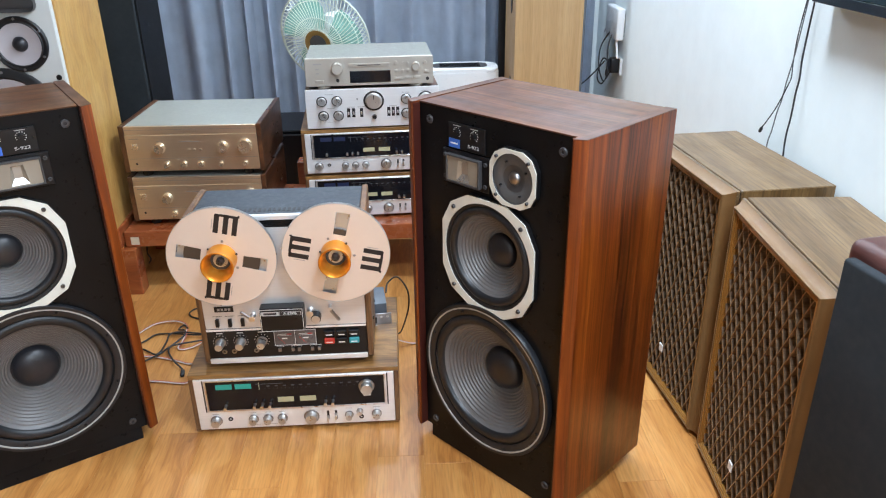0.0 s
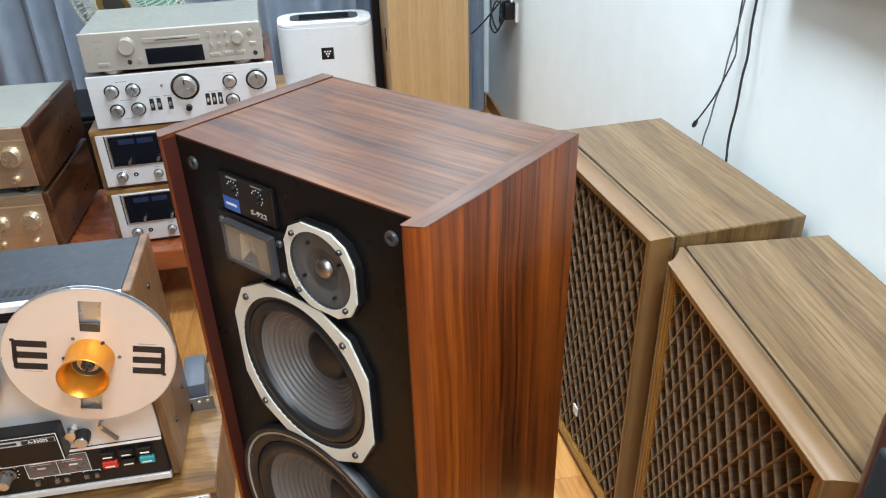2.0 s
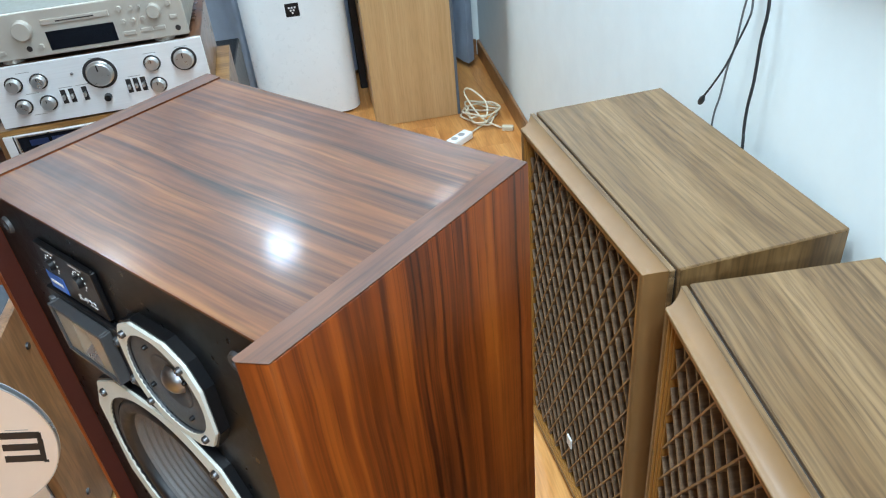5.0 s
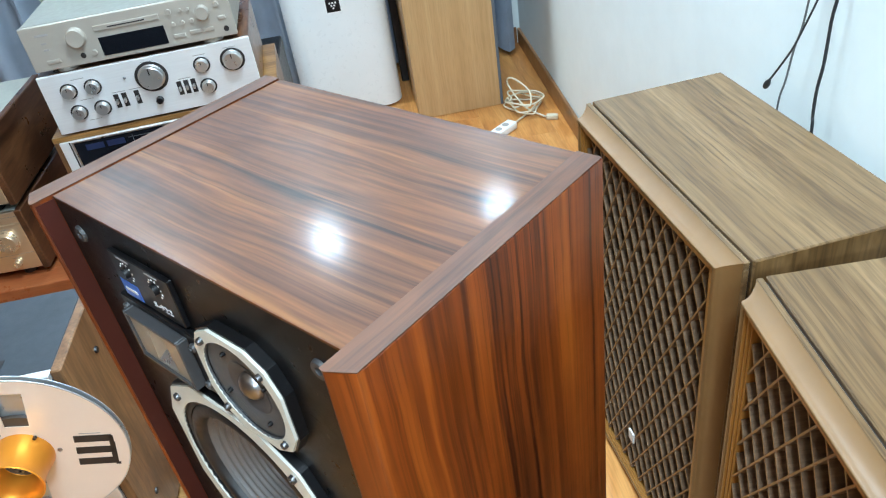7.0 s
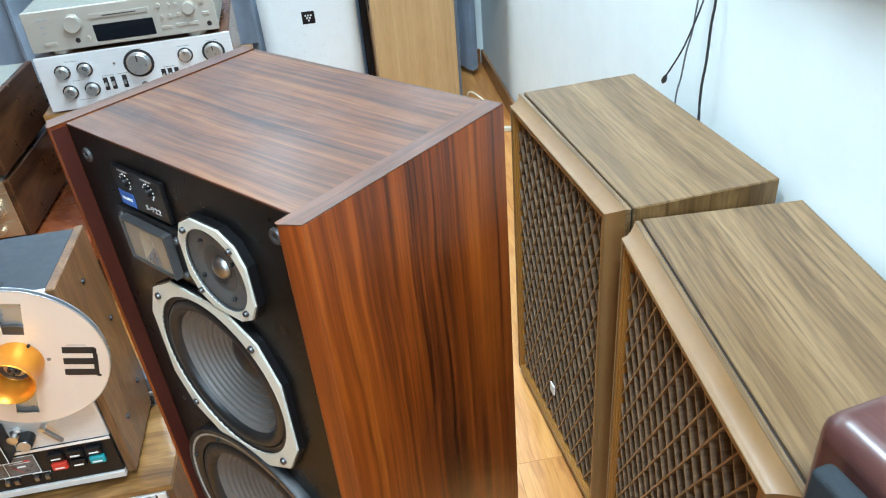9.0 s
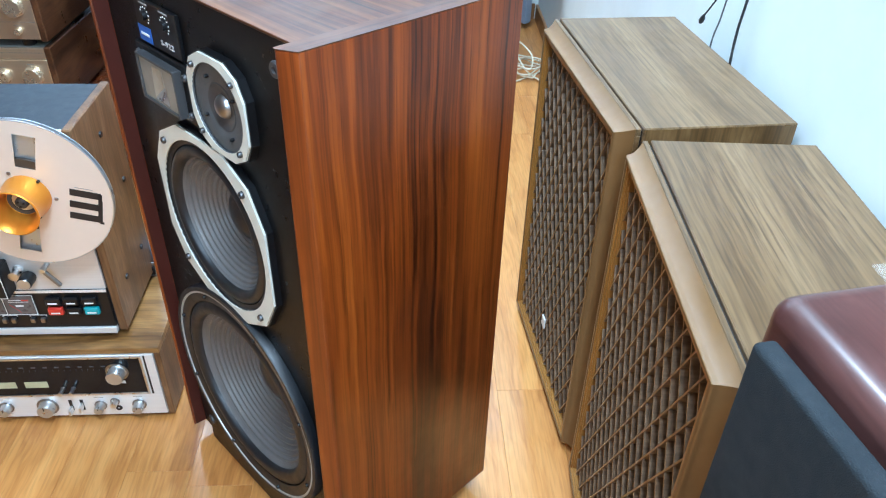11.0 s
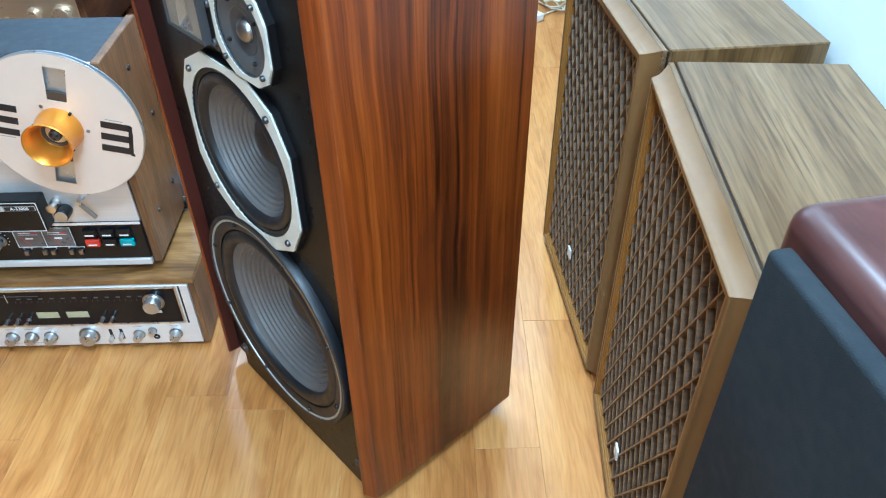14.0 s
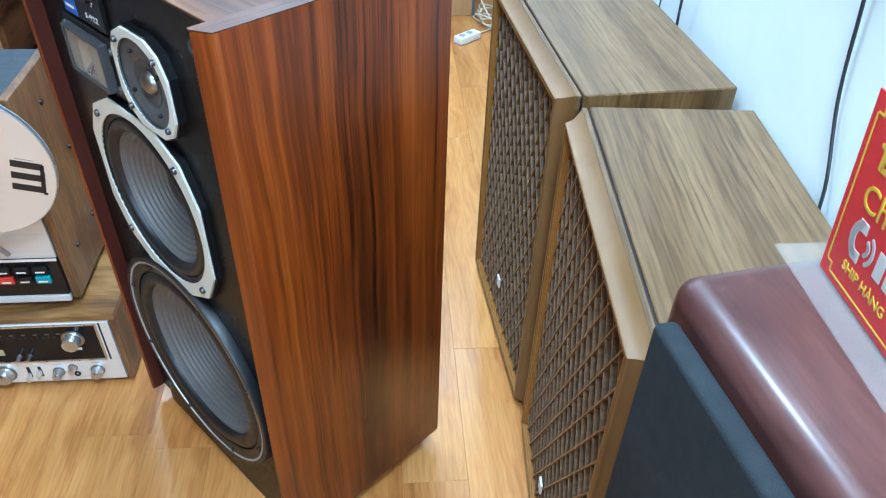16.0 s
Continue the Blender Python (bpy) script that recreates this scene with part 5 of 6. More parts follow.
def gold_amp(m, label, knobs):
    ga = thing("integrated_amplifier", label, "amplifier", m, "champagne gold amplifiers")
    up = Matrix.Translation((0, 0, 0.010))
    W, H, D = 0.470, 0.166, 0.40
    h = W / 2
    part("body", box(-h + 0.003, h - 0.003, 0.012, D, 0.012, H - 0.006), M_BLACKM, ga, m=up)
    part("top_cover", box(-h, h, 0.010, D, H - 0.0058, H, 0.0015), M_CHTOP, ga, "grey-gold top cover", m=up)
    part("front_panel", box(-h, h, -0.006, 0.0115, 0.012, H - 0.030, 0.0012), M_GOLD, ga, "champagne gold front panel", m=up)
    part("upper_lip", box(-h, h, -0.002, 0.0095, H - 0.0295, H, 0.002, 2), M_GOLD, ga, m=up)
    part("lip_line", bars([(-h, h, H - 0.0125, H - 0.0118)], -0.002, 0.0004), M_GREYP, ga, m=up)
    part("panel_line", bars([(-h + 0.002, h - 0.002, 0.0555, 0.0562)], -0.006), M_GREYP, ga, m=up)
    for sx in (-1, 1):
        x = sx * h
        part("side_panel", box(min(x, x + sx * 0.018), max(x, x + sx * 0.018), -0.006, D + 0.005, 0.006, H + 0.003, 0.002), M_DARKWOOD, ga, "dark wooden side panel", m=up)
        for y in (0.03, D - 0.04):
            part("foot", lathe([(0, 0), (0.018, 0), (0.020, 0.0218), (0, 0.0218)], 16, Matrix.Translation((sx * (h - 0.05), y, 0))), M_BLACK, ga)
    for x, z, r, hh in knobs:
        knob(ga, "control_knob", x, z + 0.010, r, 0.020 if r > 0.015 else 0.016, M_GOLDK, -0.006, None, False)
    part("power_switch", box(-h + 0.018, -h + 0.042, -0.010, -0.006, 0.086, 0.108, 0.0015), M_GOLDK, ga, m=up)
    part("push_button", box(-0.018, -0.008, -0.010, -0.006, 0.082, 0.088, 0.001), M_GOLDK, ga, m=up)
    for x in (0.008, 0.030):
        part("push_button", box(x - 0.005, x + 0.005, -0.010, -0.006, 0.082, 0.088, 0.001), M_GOLDK, ga, m=up)
    part("jack", front_lathe([(0, 0.0005), (0.004, 0.0005), (0.004, 0.0002), (0, 0.0002)], -h + 0.028, 0.038, -0.006, 14), M_INK, ga, m=up)
    for q in [(-0.045, 0.030, 0.112, 0.1135), (-h + 0.012, -h + 0.050, 0.124, 0.1255)] + [(x - 0.010, x + 0.010, z + r + 0.003, z + r + 0.0038) for x, z, r, hh in knobs]:
        part("printing", bars([q], -0.006, 0.0003), M_GREYP, ga, m=up)
    return ga


GSC = Matrix.Diagonal((1, 1, 1.07, 1))
GK = [(-0.115, 0.092, 0.0195, 0), (0.110, 0.093, 0.0200, 0), (0.190, 0.095, 0.0265, 0), (-0.098, 0.034, 0.0115, 0), (-0.036, 0.034, 0.0115, 0), (0.025, 0.034, 0.0115, 0), (0.098, 0.034, 0.0085, 0), (0.185, 0.034, 0.0095, 0)]
gold_amp(pose(-0.704, 2.545, SH, 0, 0, -1.0) @ GSC, "champagne gold amplifier with wooden sides, under its twin on the bench", GK)
gold_amp(pose(-0.700, 2.541, SH + 0.192, 0, 0, -1.0) @ GSC, "champagne gold amplifier with wooden sides, on top of its twin", GK)

# silver amplifier
sa = thing("silver_amplifier", "silver integrated amplifier with large round knobs, in the stack", "amplifier", pose(-0.044, 2.566, SH + 0.3490, 0, 0, 3.5) @ Matrix.Diagonal((1.01, 1, 0.965, 1)))
part("case", box(-0.236, 0.236, 0.004, 0.34, 0.010, 0.150, 0.002), M_DARKWOOD, sa, "dark wooden case")
part("front_panel", box(-0.236, 0.236, -0.006, 0.0035, 0.006, 0.150, 0.001), M_PANEL, sa, "bright silver front panel")
for sx in (-1, 1):
    for y in (0.03, 0.30):
        part("foot", lathe([(0, 0), (0.015, 0), (0.016, 0.0098), (0, 0.0098)], 14, Matrix.Translation((sx * 0.19, y, 0))), M_BLACK, sa)
for x, z, r in ((-0.180, 0.107, 0.0155), (-0.127, 0.107, 0.0155), (-0.177, 0.053, 0.0155), (-0.124, 0.053, 0.0155), (0.003, 0.103, 0.0300), (0.118, 0.107, 0.0155), (0.118, 0.053, 0.0155), (0.188, 0.105, 0.0230)):
    knob(sa, "control_knob", x, z, r, 0.017, M_SILVERK, -0.006, M_INK, True, 32)
for x in (-0.088, -0.070, -0.042, 0.055, 0.071, 0.087):
    lv = part("lever_switch", box(x - 0.0025, x + 0.0025, -0.018, -0.006, 0.056, 0.066, 0.001), M_SILVER, sa)
    part("lever_slot", bars([(x - 0.0055, x + 0.0055, 0.044, 0.078)], -0.006), M_INK, lv)
knob(sa, "selector_knob", 0.003, 0.044, 0.0085, 0.014, M_BLACK, -0.006, None, False)
part("pilot_lamp", front_lathe([(0, 0), (0.0035, 0), (0.0025, 0.003), (0, 0.0035)], -0.055, 0.112, -0.006, 12), M_STEEL, sa)
for x, z in ((-0.153, 0.131), (0.003, 0.139), (0.118, 0.130), (0.188, 0.134), (-0.079, 0.082), (-0.042, 0.082), (0.071, 0.082), (-0.150, 0.080), (-0.150, 0.028)):
    part("printing", bars([(x - 0.014, x + 0.014, z, z + 0.0013)], -0.006, 0.0003), M_GREYP, sa)

# minidisc-style player on top
cd = thing("disc_player", "champagne grey disc player with a dark display, topping the stack", "disc player", pose(-0.050, 2.566, SH + 0.4945, 0, 0, 2.8) @ Matrix.Diagonal((1.03, 1, 1.09, 1)))
part("case", box(-0.217, 0.217, 0.004, 0.285, 0.012, 0.100, 0.0025), M_CDTOP, cd, "grey-gold case")
part("front_panel", box(-0.2185, 0.2185, -0.008, 0.0035, 0.010, 0.100, 0.002, 2), M_CHAMP, cd, "champagne front panel")
for sx in (-1, 1):
    for y in (0.025, 0.25):
        part("foot", lathe([(0, 0), (0.022, 0), (0.024, 0.0098), (0, 0.0098)], 18, Matrix.Translation((sx * 0.160, y, 0))), M_CHAMP, cd)
dp = part("display", box(-0.068, 0.071, -0.0090, -0.0082, 0.019, 0.0565), M_WIN, cd, "dark display")
dr = part("disc_slot", box(-0.070, 0.068, -0.0115, -0.0082, 0.070, 0.081, 0.001), M_CHAMP, cd)
part("slot_mouth", bars([(-0.040, 0.038, 0.0742, 0.0765)], -0.0115), M_INK, dr)
knob(cd, "control_knob", -0.110, 0.066, 0.0205, 0.016, M_CHAMP, -0.008, None, False, 36)
knob(cd, "control_knob", 0.158, 0.067, 0.0150, 0.014, M_CHAMP, -0.008, None, False, 32)
for x, z, r in ((0.090, 0.080, 0.0060), (0.115, 0.079, 0.0035), (0.131, 0.079, 0.0035), (0.092, 0.054, 0.0048), (0.112, 0.054, 0.0048), (0.132, 0.055, 0.0048), (0.191, 0.078, 0.0060), (-0.085, 0.030, 0.0055)):
    knob(cd, "push_button", x, z, r, 0.005, M_CHAMP, -0.008, None, False, 16)
for x, z, w in ((0.098, 0.030, 0.013), (0.134, 0.032, 0.013), (0.161, 0.032, 0.012), (0.195, 0.050, 0.008), (-0.172, 0.027, 0.014)):
    part("push_button", box(x - w, x + w, -0.011, -0.008, z - 0.004, z + 0.004, 0.001), M_CHAMP, cd)
for x, z in ((0.198, 0.026), (-0.110, 0.028)):
    part("jack", front_lathe([(0, 0.0008), (0.0058, 0.0008), (0.0058, 0.0002), (0, 0.0002)], x, z, -0.008, 16), M_INK, cd)
part("printing", bars([(-0.190, -0.162, 0.079, 0.0835), (-0.183, -0.172, 0.063, 0.0665), (-0.183, -0.172, 0.050, 0.0535)], -0.008, 0.0004), M_GREYP, cd)

# dark low cabinet between the stacks and the curtain
dc = thing("black_cabinet", "low black cabinet behind the amplifier stacks", "cabinet", pose(-0.20, 3.28, 0))
part("body", box(-0.45, 0.35, 0.0, 0.35, 0.0, 0.40, 0.004), M_BLACKB, dc)
part("door", box(-0.44, -0.055, -0.018, -0.001, 0.03, 0.385, 0.003), M_BLACK, dc)
part("door", box(-0.045, 0.34, -0.018, -0.001, 0.03, 0.385, 0.003), M_BLACK, dc)

# ---- pedestal fan ----
fn = thing("pedestal_fan", "old pedestal fan with white wire cage and green blades, at rest", "fan", pose(-0.245, 3.02, 0))
part("base", lathe([(0, 0), (0.19, 0), (0.19, 0.015), (0.15, 0.035), (0.03, 0.05), (0, 0.05)], 40), M_WHITE, fn, "", True)
part("pole", lathe([(0, 0.05), (0.014, 0.05), (0.014, 0.72), (0, 0.72)], 20), M_FANW, fn, "", True)
HEAD = Matrix.Translation((0, 0, 0.852)) @ Matrix.Rotation(radians(-22), 4, "Z") @ Matrix.Rotation(radians(14), 4, "X") @ FRONT
part("motor", lathe([(0, -0.16), (0.055, -0.155), (0.07, -0.10), (0.07, -0.055), (0, -0.05)], 28, HEAD), M_WHITE, fn, "", True)
FR = 0.195
cage = part("cage", lathe([(FR + 0.004 * math.cos(a), 0.004 * math.sin(a)) for a in [2 * math.pi * k / 8 for k in range(9)]], 64, HEAD), M_FANW, fn, "white wire cage", True)
for rr, hh in ((0.105, 0.058), (0.062, 0.064), (0.165, 0.036)):
    part("cage_ring", lathe([(rr + 0.0018 * math.cos(a), hh + 0.0018 * math.sin(a)) for a in [2 * math.pi * k / 6 for k in range(7)]], 48, HEAD), M_FANW, cage, "", True)
sp_f, sp_b = None, None
for k in range(72):
    a = 2 * math.pi * k / 72
    sw_ = a + 0.30
    p = [(0.055 * math.cos(a), 0.055 * math.sin(a), 0.064), (0.105 * math.cos(a + 0.05), 0.105 * math.sin(a + 0.05), 0.058), (0.165 * math.cos(a + 0.18), 0.165 * math.sin(a + 0.18), 0.036), (FR * math.cos(sw_), FR * math.sin(sw_), 0.0)]
    sp_f = sweep(p, 0.0016, 4, sp_f, 3)
    p = [(0.06 * math.cos(a), 0.06 * math.sin(a), -0.065), (0.15 * math.cos(a), 0.15 * math.sin(a), -0.055), (FR * math.cos(a), FR * math.sin(a), 0.0)]
    sp_b = sweep(p, 0.0014, 4, sp_b, 2)
for nm, b_ in (("front_grille", sp_f), ("rear_grille", sp_b)):
    b_.transform(HEAD)
    tagged(part(nm, b_, M_FANW, cage, "fine radial wires"), kind="stuff")
hbdg = part("hub_badge", lathe([(0, 0.066), (0.030, 0.066), (0.036, 0.064), (0.036, 0.058), (0, 0.058)], 32, HEAD), M_DKGREY, fn, "dark centre badge", True)
part("badge_ring", lathe([(0.0365, 0.063), (0.046, 0.065), (0.056, 0.066), (0.058, 0.062), (0.0365, 0.058)], 32, HEAD), M_BRONZE, hbdg, "aged brass ring", True)
for k in range(3):
    b_ = bmesh.new()
    rows = []
    for i in range(7):
        r_ = 0.035 + 0.135 * i / 6
        row = []
        for j in range(7):
            f = j / 6 - 0.5
            a = 2 * math.pi * k / 3 + f * (1.25 + 0.35 * math.sin(math.pi * i / 6)) + 0.25 * i / 6
            row.append(b_.verts.new((r_ * math.cos(a), r_ * math.sin(a), 0.012 + 0.034 * f)))
        rows.append(row)
    for a, c in zip(rows, rows[1:]):
        for j in range(6):
            b_.faces.new((a[j], a[j + 1], c[j + 1], c[j]))
    bmesh.ops.solidify(b_, geom=b_.faces[:], thickness=0.002)
    b_.transform(HEAD)
    part("blade", b_, M_BLADE, fn, "translucent green blade", True)

# ---- air purifier ----
ap = thing("air_purifier", "white air purifier with a dark top vent", "air purifier", pose(0.357, 3.74, 0))
pts = rounded_rect(-0.200, 0.200, -0.02, 0.21, 0.07, 8)
pb_ = prism(pts, 0.01, 0.556, 0.0)
part("shell", pb_, M_WHITE, ap, "glossy white shell", True)
part("crown", prism([(x * 0.985, 0.09 + (y - 0.09) * 0.985) for x, y in pts], 0.556, 0.573, 0.006), M_WHITE, ap, "", True)
part("top_vent", prism([(x * 0.72, 0.10 + (y - 0.09) * 0.52) for x, y in pts], 0.5732, 0.5755), M_DKGREY, ap, "dark oval vent")
for k in range(7):
    part("vent_slat", box(-0.105, 0.105, 0.055 + 0.014 * k, 0.059 + 0.014 * k, 0.5756, 0.5785), M_BLACK, ap)
lg_ = part("black_badge", box(-0.026, 0.026, -0.0222, -0.0195, 0.422, 0.472, 0.001), M_BLACK, ap, "small black square badge")
dts = []
for x, z in ((-0.011, 0.456), (0.0, 0.456), (0.011, 0.456), (-0.0055, 0.446), (0.0055, 0.446), (0.0, 0.436)):
    dts.append((x - 0.0033, x + 0.0033, z - 0.0033, z + 0.0033))
part("badge_dots", bars(dts, -0.0222), M_WHITEP, lg_)

# ---- tall oak cabinet ----
oc = thing("oak_cabinet", "tall light oak-veneer cabinet with dark oval grips", "cabinet", pose(0.767, 3.546, 0, 0, 0, 0))
part("front_panel", box(-0.163, 0.163, 0.0, 0.018, 0.0, 1.32, 0.0015), M_OAK, oc, "light oak front panel")
part("side_panel", box(-0.163, -0.145, 0.0185, 0.36, 0.0, 1.32, 0.0015), M_OAK, oc, "light oak side")
part("side_panel", box(0.145, 0.163, 0.0185, 0.36, 0.0, 1.32, 0.0015), M_GREYBOX, oc, "blue-grey side")
part("top_panel", box(-0.163, 0.163, 0.0, 0.36, 1.3205, 1.34, 0.0015), M_OAK, oc)
part("back_panel", box(-0.1445, 0.1445, 0.345, 0.36, 0.0, 1.32), M_DARKWOOD, oc)
part("edge_band", box(0.1635, 0.174, 0.002, 0.36, 0.0, 1.32, 0.001), M_GREYBOX, oc, "grey edge band")
for z in (0.90, 0.50):
    part("grip", lathe([(0, 0), (0.030, 0), (0.030, 0.003), (0.022, 0.004), (0, 0.001)], 20, Matrix.Translation((-0.163, 0.13, z)) @ Matrix.Rotation(radians(-90), 4, "Y") @ Matrix.Diagonal((1.6, 0.8, 1, 1))), M_BLACK, oc, "dark oval grip")

# ---- tall pale loudspeaker and black panel at the left ----
tl = thing("tower_speaker", "tall honey-wood loudspeaker with a pale grey front", "speaker", pose(-1.215, 2.30, 0, 0, 0, 3))
part("cabinet", box(-0.23, 0.23, 0.022, 0.42, 0.0, 1.35, 0.002), M_HONEY, tl, "honey-coloured wooden cabinet")
part("front_board", box(-0.225, 0.225, 0.0, 0.0215, 0.01, 1.345, 0.003), M_AWALL, tl, "pale grey front board")
for x, z, r in ((0.113, 0.960, 0.072), (0.04, 0.745, 0.125), (0.0, 0.35, 0.16)):
    dv = part("driver", front_lathe([(0, 0.0), (r * 1.16, 0.0), (r * 1.16, 0.006), (r * 1.10, 0.010), (r * 0.98, 0.008), (r * 0.94, 0.010), (r * 0.88, 0.006)], x, z, 0.0, 40), M_RUBBER, tl, "black driver ring", True)
    part("cone", front_lathe([(r * 0.89, 0.0075), (r * 0.60, 0.003), (r * 0.32, 0.001), (r * 0.30, 0.001)], x, z, 0.0, 40), M_PCONE, dv, "pale paper cone", True)
    part("dust_cap", front_lathe([(r * 0.32, 0.001), (r * 0.28, 0.010), (r * 0.15, 0.017), (0, 0.020)], x, z, 0.0, 28), M_CAP, dv, "", True)
    for k in range(6):
        a = radians(30 + 60 * k)
        screw(dv, x + r * 1.06 * math.cos(a), z + r * 1.06 * math.sin(a), 0.004, -0.009, M_STEEL)
part("tweeter_plate", box(0.035, 0.185, -0.008, -0.0002, 1.055, 1.17, 0.02, 4), M_DKGREY, tl, "dark tweeter plate", True)
part("grille_socket", front_lathe([(0, 0.003), (0.008, 0.003), (0.009, 0.0002), (0, 0.0002)], 0.205, 0.855, 0.0, 16), M_BLACK, tl)
part("grille_socket", front_lathe([(0, 0.003), (0.008, 0.003), (0.009, 0.0002), (0, 0.0002)], 0.205, 0.12, 0.0, 16), M_BLACK, tl)

bp_ = thing("black_board", "narrow black board leaning upright between the purifier and the cabinet", "board", pose(0.64, 3.955, 0))
part("board", box(-0.065, 0.065, 0.0, 0.035, 0.0, 1.30, 0.003), M_BLACK, bp_)

bl = thing("black_speaker", "tall plain black loudspeaker beside the curtain", "speaker", pose(-1.145, 3.0, 0, 0, 0, 0))
part("cabinet", box(-0.17, 0.172, 0.02, 0.30, 0.0, 1.30, 0.004), M_BLACKB, bl)
part("grille", box(-0.165, 0.167, 0.0, 0.0195, 0.02, 1.29, 0.005, 2), M_GRILLE, bl, "black cloth grille")

# ---- television and cables on the wall ----
TVM = pose(WX, WY, 0, 0, 0, WTURN) @ pose(-0.055, -0.65, 1.112, 0, -3, 0)
tv = thing("television", "flat black television on the wall", "television", TVM)
part("housing", box(0.012, 0.050, -0.52, 0.45, 0.0, 0.60, 0.006, 2), M_TV, tv, "", True)
tb = None
for y0, y1, z0, z1 in ((-0.52, 0.45, 0.0, 0.022), (-0.52, 0.45, 0.585, 0.60), (-0.52, -0.508, 0.022, 0.585), (0.438, 0.45, 0.022, 0.585)):
    tb = box(0.0, 0.0115, y0, y1, z0, z1, 0.001, bm=tb)
part("bezel", tb, M_TV, tv, "glossy black bezel")
part("screen", box(0.005, 0.0115, -0.507, 0.437, 0.0225, 0.5845), M_TVS, tv, "dark switched-off screen")
part("wall_bracket", box(0.051, 0.062, -0.15, 0.15, 0.15, 0.45), M_STEEL, tv)

wx_ = 1.088
solid("hanging_cable", sweep([(wx_, 1.800, 1.12), (wx_ - 0.001, 1.815, 1.02), (1.085, 1.812, 0.951), (1.076, 1.790, 0.916), (1.068, 1.783, 0.898), (1.060, 1.792, 0.859), (1.051, 1.797, 0.829), (1.042, 1.810, 0.797), (1.035, 1.819, 0.776)], 0.0016), M_CABLE, "thin black cable hanging loose from the television", "cable", smooth=True)
solid("cable_plug", lathe([(0, 0), (0.003, 0.001), (0.0046, 0.005), (0.0046, 0.013), (0.002, 0.021), (0, 0.021)], 14, Matrix.Translation((1.035, 1.830, 0.7585)) @ Matrix.Rotation(radians(32), 4, "X")), M_CABLE, "small black plug at the end of a cable", "plug", smooth=True)
solid("hanging_cable", sweep([(wx_, 1.795, 1.12), (wx_ - 0.001, 1.806, 1.02), (1.085, 1.814, 0.950), (1.082, 1.822, 0.897), (1.080, 1.827, 0.846), (1.077, 1.835, 0.810), (1.075, 1.842, 0.759), (1.072, 1.850, 0.706), (1.080, 1.86, 0.55), (wx_, 1.87, 0.40)], 0.0016), M_GREYC, "thin grey cable hanging down the wall", "cable", smooth=True)
solid("hanging_cable", sweep([(wx_, 1.765, 1.12), (wx_ - 0.002, 1.768, 1.03), (1.082, 1.764, 0.964), (1.081, 1.758, 0.917), (1.080, 1.762, 0.878), (1.079, 1.761, 0.839), (1.077, 1.759, 0.811), (1.076, 1.763, 0.774), (1.075, 1.761, 0.736), (1.074, 1.756, 0.710), (1.082, 1.76, 0.55), (wx_, 1.77, 0.40)], 0.0024), M_CABLE, "black mains cable hanging behind the loudspeaker", "cable", smooth=True)
solid("hanging_cable", sweep([(wx_ - 0.012, 1.275, 1.12), (wx_ - 0.008, 1.300, 1.0), (wx_ - 0.004, 1.293, 0.90), (wx_ - 0.004, 1.275, 0.82), (wx_ - 0.006, 1.237, 0.74), (wx_ - 0.010, 1.220, 0.69), (wx_ - 0.010, 1.20, 0.63), (wx_ - 0.01, 1.18, 0.3)], 0.0022), M_CABLE, "thick black cable running down behind the loudspeaker", "cable", smooth=True)

# ---- router and adapters in the corner ----
EW = pose(WX, WY, 0, 0, 0, WTURN)
ro = thing("wifi_router", "white wall box with stub aerials and a socket under it", "router", EW @ pose(-0.001, 1.78, 0.80))
part("case", box(-0.042, -0.004, -0.115, 0.115, -0.075, 0.075, 0.008, 3), M_WHITE, ro, "", True)
part("rear_plate", box(-0.004, 0.0, -0.10, 0.10, -0.06, 0.06), M_DKGREY, ro)
a1_ = part("aerial", lathe([(0, 0), (0.006, 0), (0.005, 0.11), (0, 0.112)], 12, Matrix.Translation((-0.03, -0.07, -0.06)) @ Matrix.Rotation(radians(150), 4, "X")), M_WHITE, ro, "", True)
a2_ = part("aerial", lathe([(0, 0), (0.006, 0), (0.005, 0.10), (0, 0.102)], 12, Matrix.Translation((-0.03, 0.10, -0.02)) @ Matrix.Rotation(radians(-120), 4, "X")), M_WHITE, ro, "", True)
so_ = thing("wall_socket", "white wall socket with black adapters plugged in", "socket", EW @ pose(-0.001, 1.72, 0.60))
part("plate", box(-0.012, 0.0, -0.06, 0.06, -0.04, 0.04, 0.003), M_WHITE, so_)
part("adapter", box(-0.055, -0.0125, -0.05, -0.005, -0.03, 0.04, 0.004, 2), M_BLACK, so_, "", True)
part("adapter", box(-0.050, -0.0125, 0.005, 0.045, -0.035, 0.025, 0.004, 2), M_BLACK, so_, "", True)
for k, pts_ in enumerate((
        [(1.115, 3.66, 0.765), (1.085, 3.64, 0.70), (1.075, 3.60, 0.62), (1.08, 3.63, 0.55), (1.10, 3.66, 0.58)],
        [(1.115, 3.70, 0.765), (1.07, 3.72, 0.68), (1.06, 3.70, 0.58), (1.07, 3.62, 0.52), (1.09, 3.60, 0.60)],
        [(1.10, 3.62, 0.57), (1.07, 3.66, 0.50), (1.06, 3.72, 0.53), (1.08, 3.70, 0.62), (1.10, 3.64, 0.60)],
        [(1.10, 3.74, 0.60), (1.06, 3.77, 0.54), (1.01, 3.82, 0.47), (0.975, 3.90, 0.42), (0.955, 3.98, 0.38)])):
    solid("adapter_cable", sweep(pts_, 0.0035), M_CABLE, "black adapter cable tangled under the router", "cable", group="router cables", smooth=True)

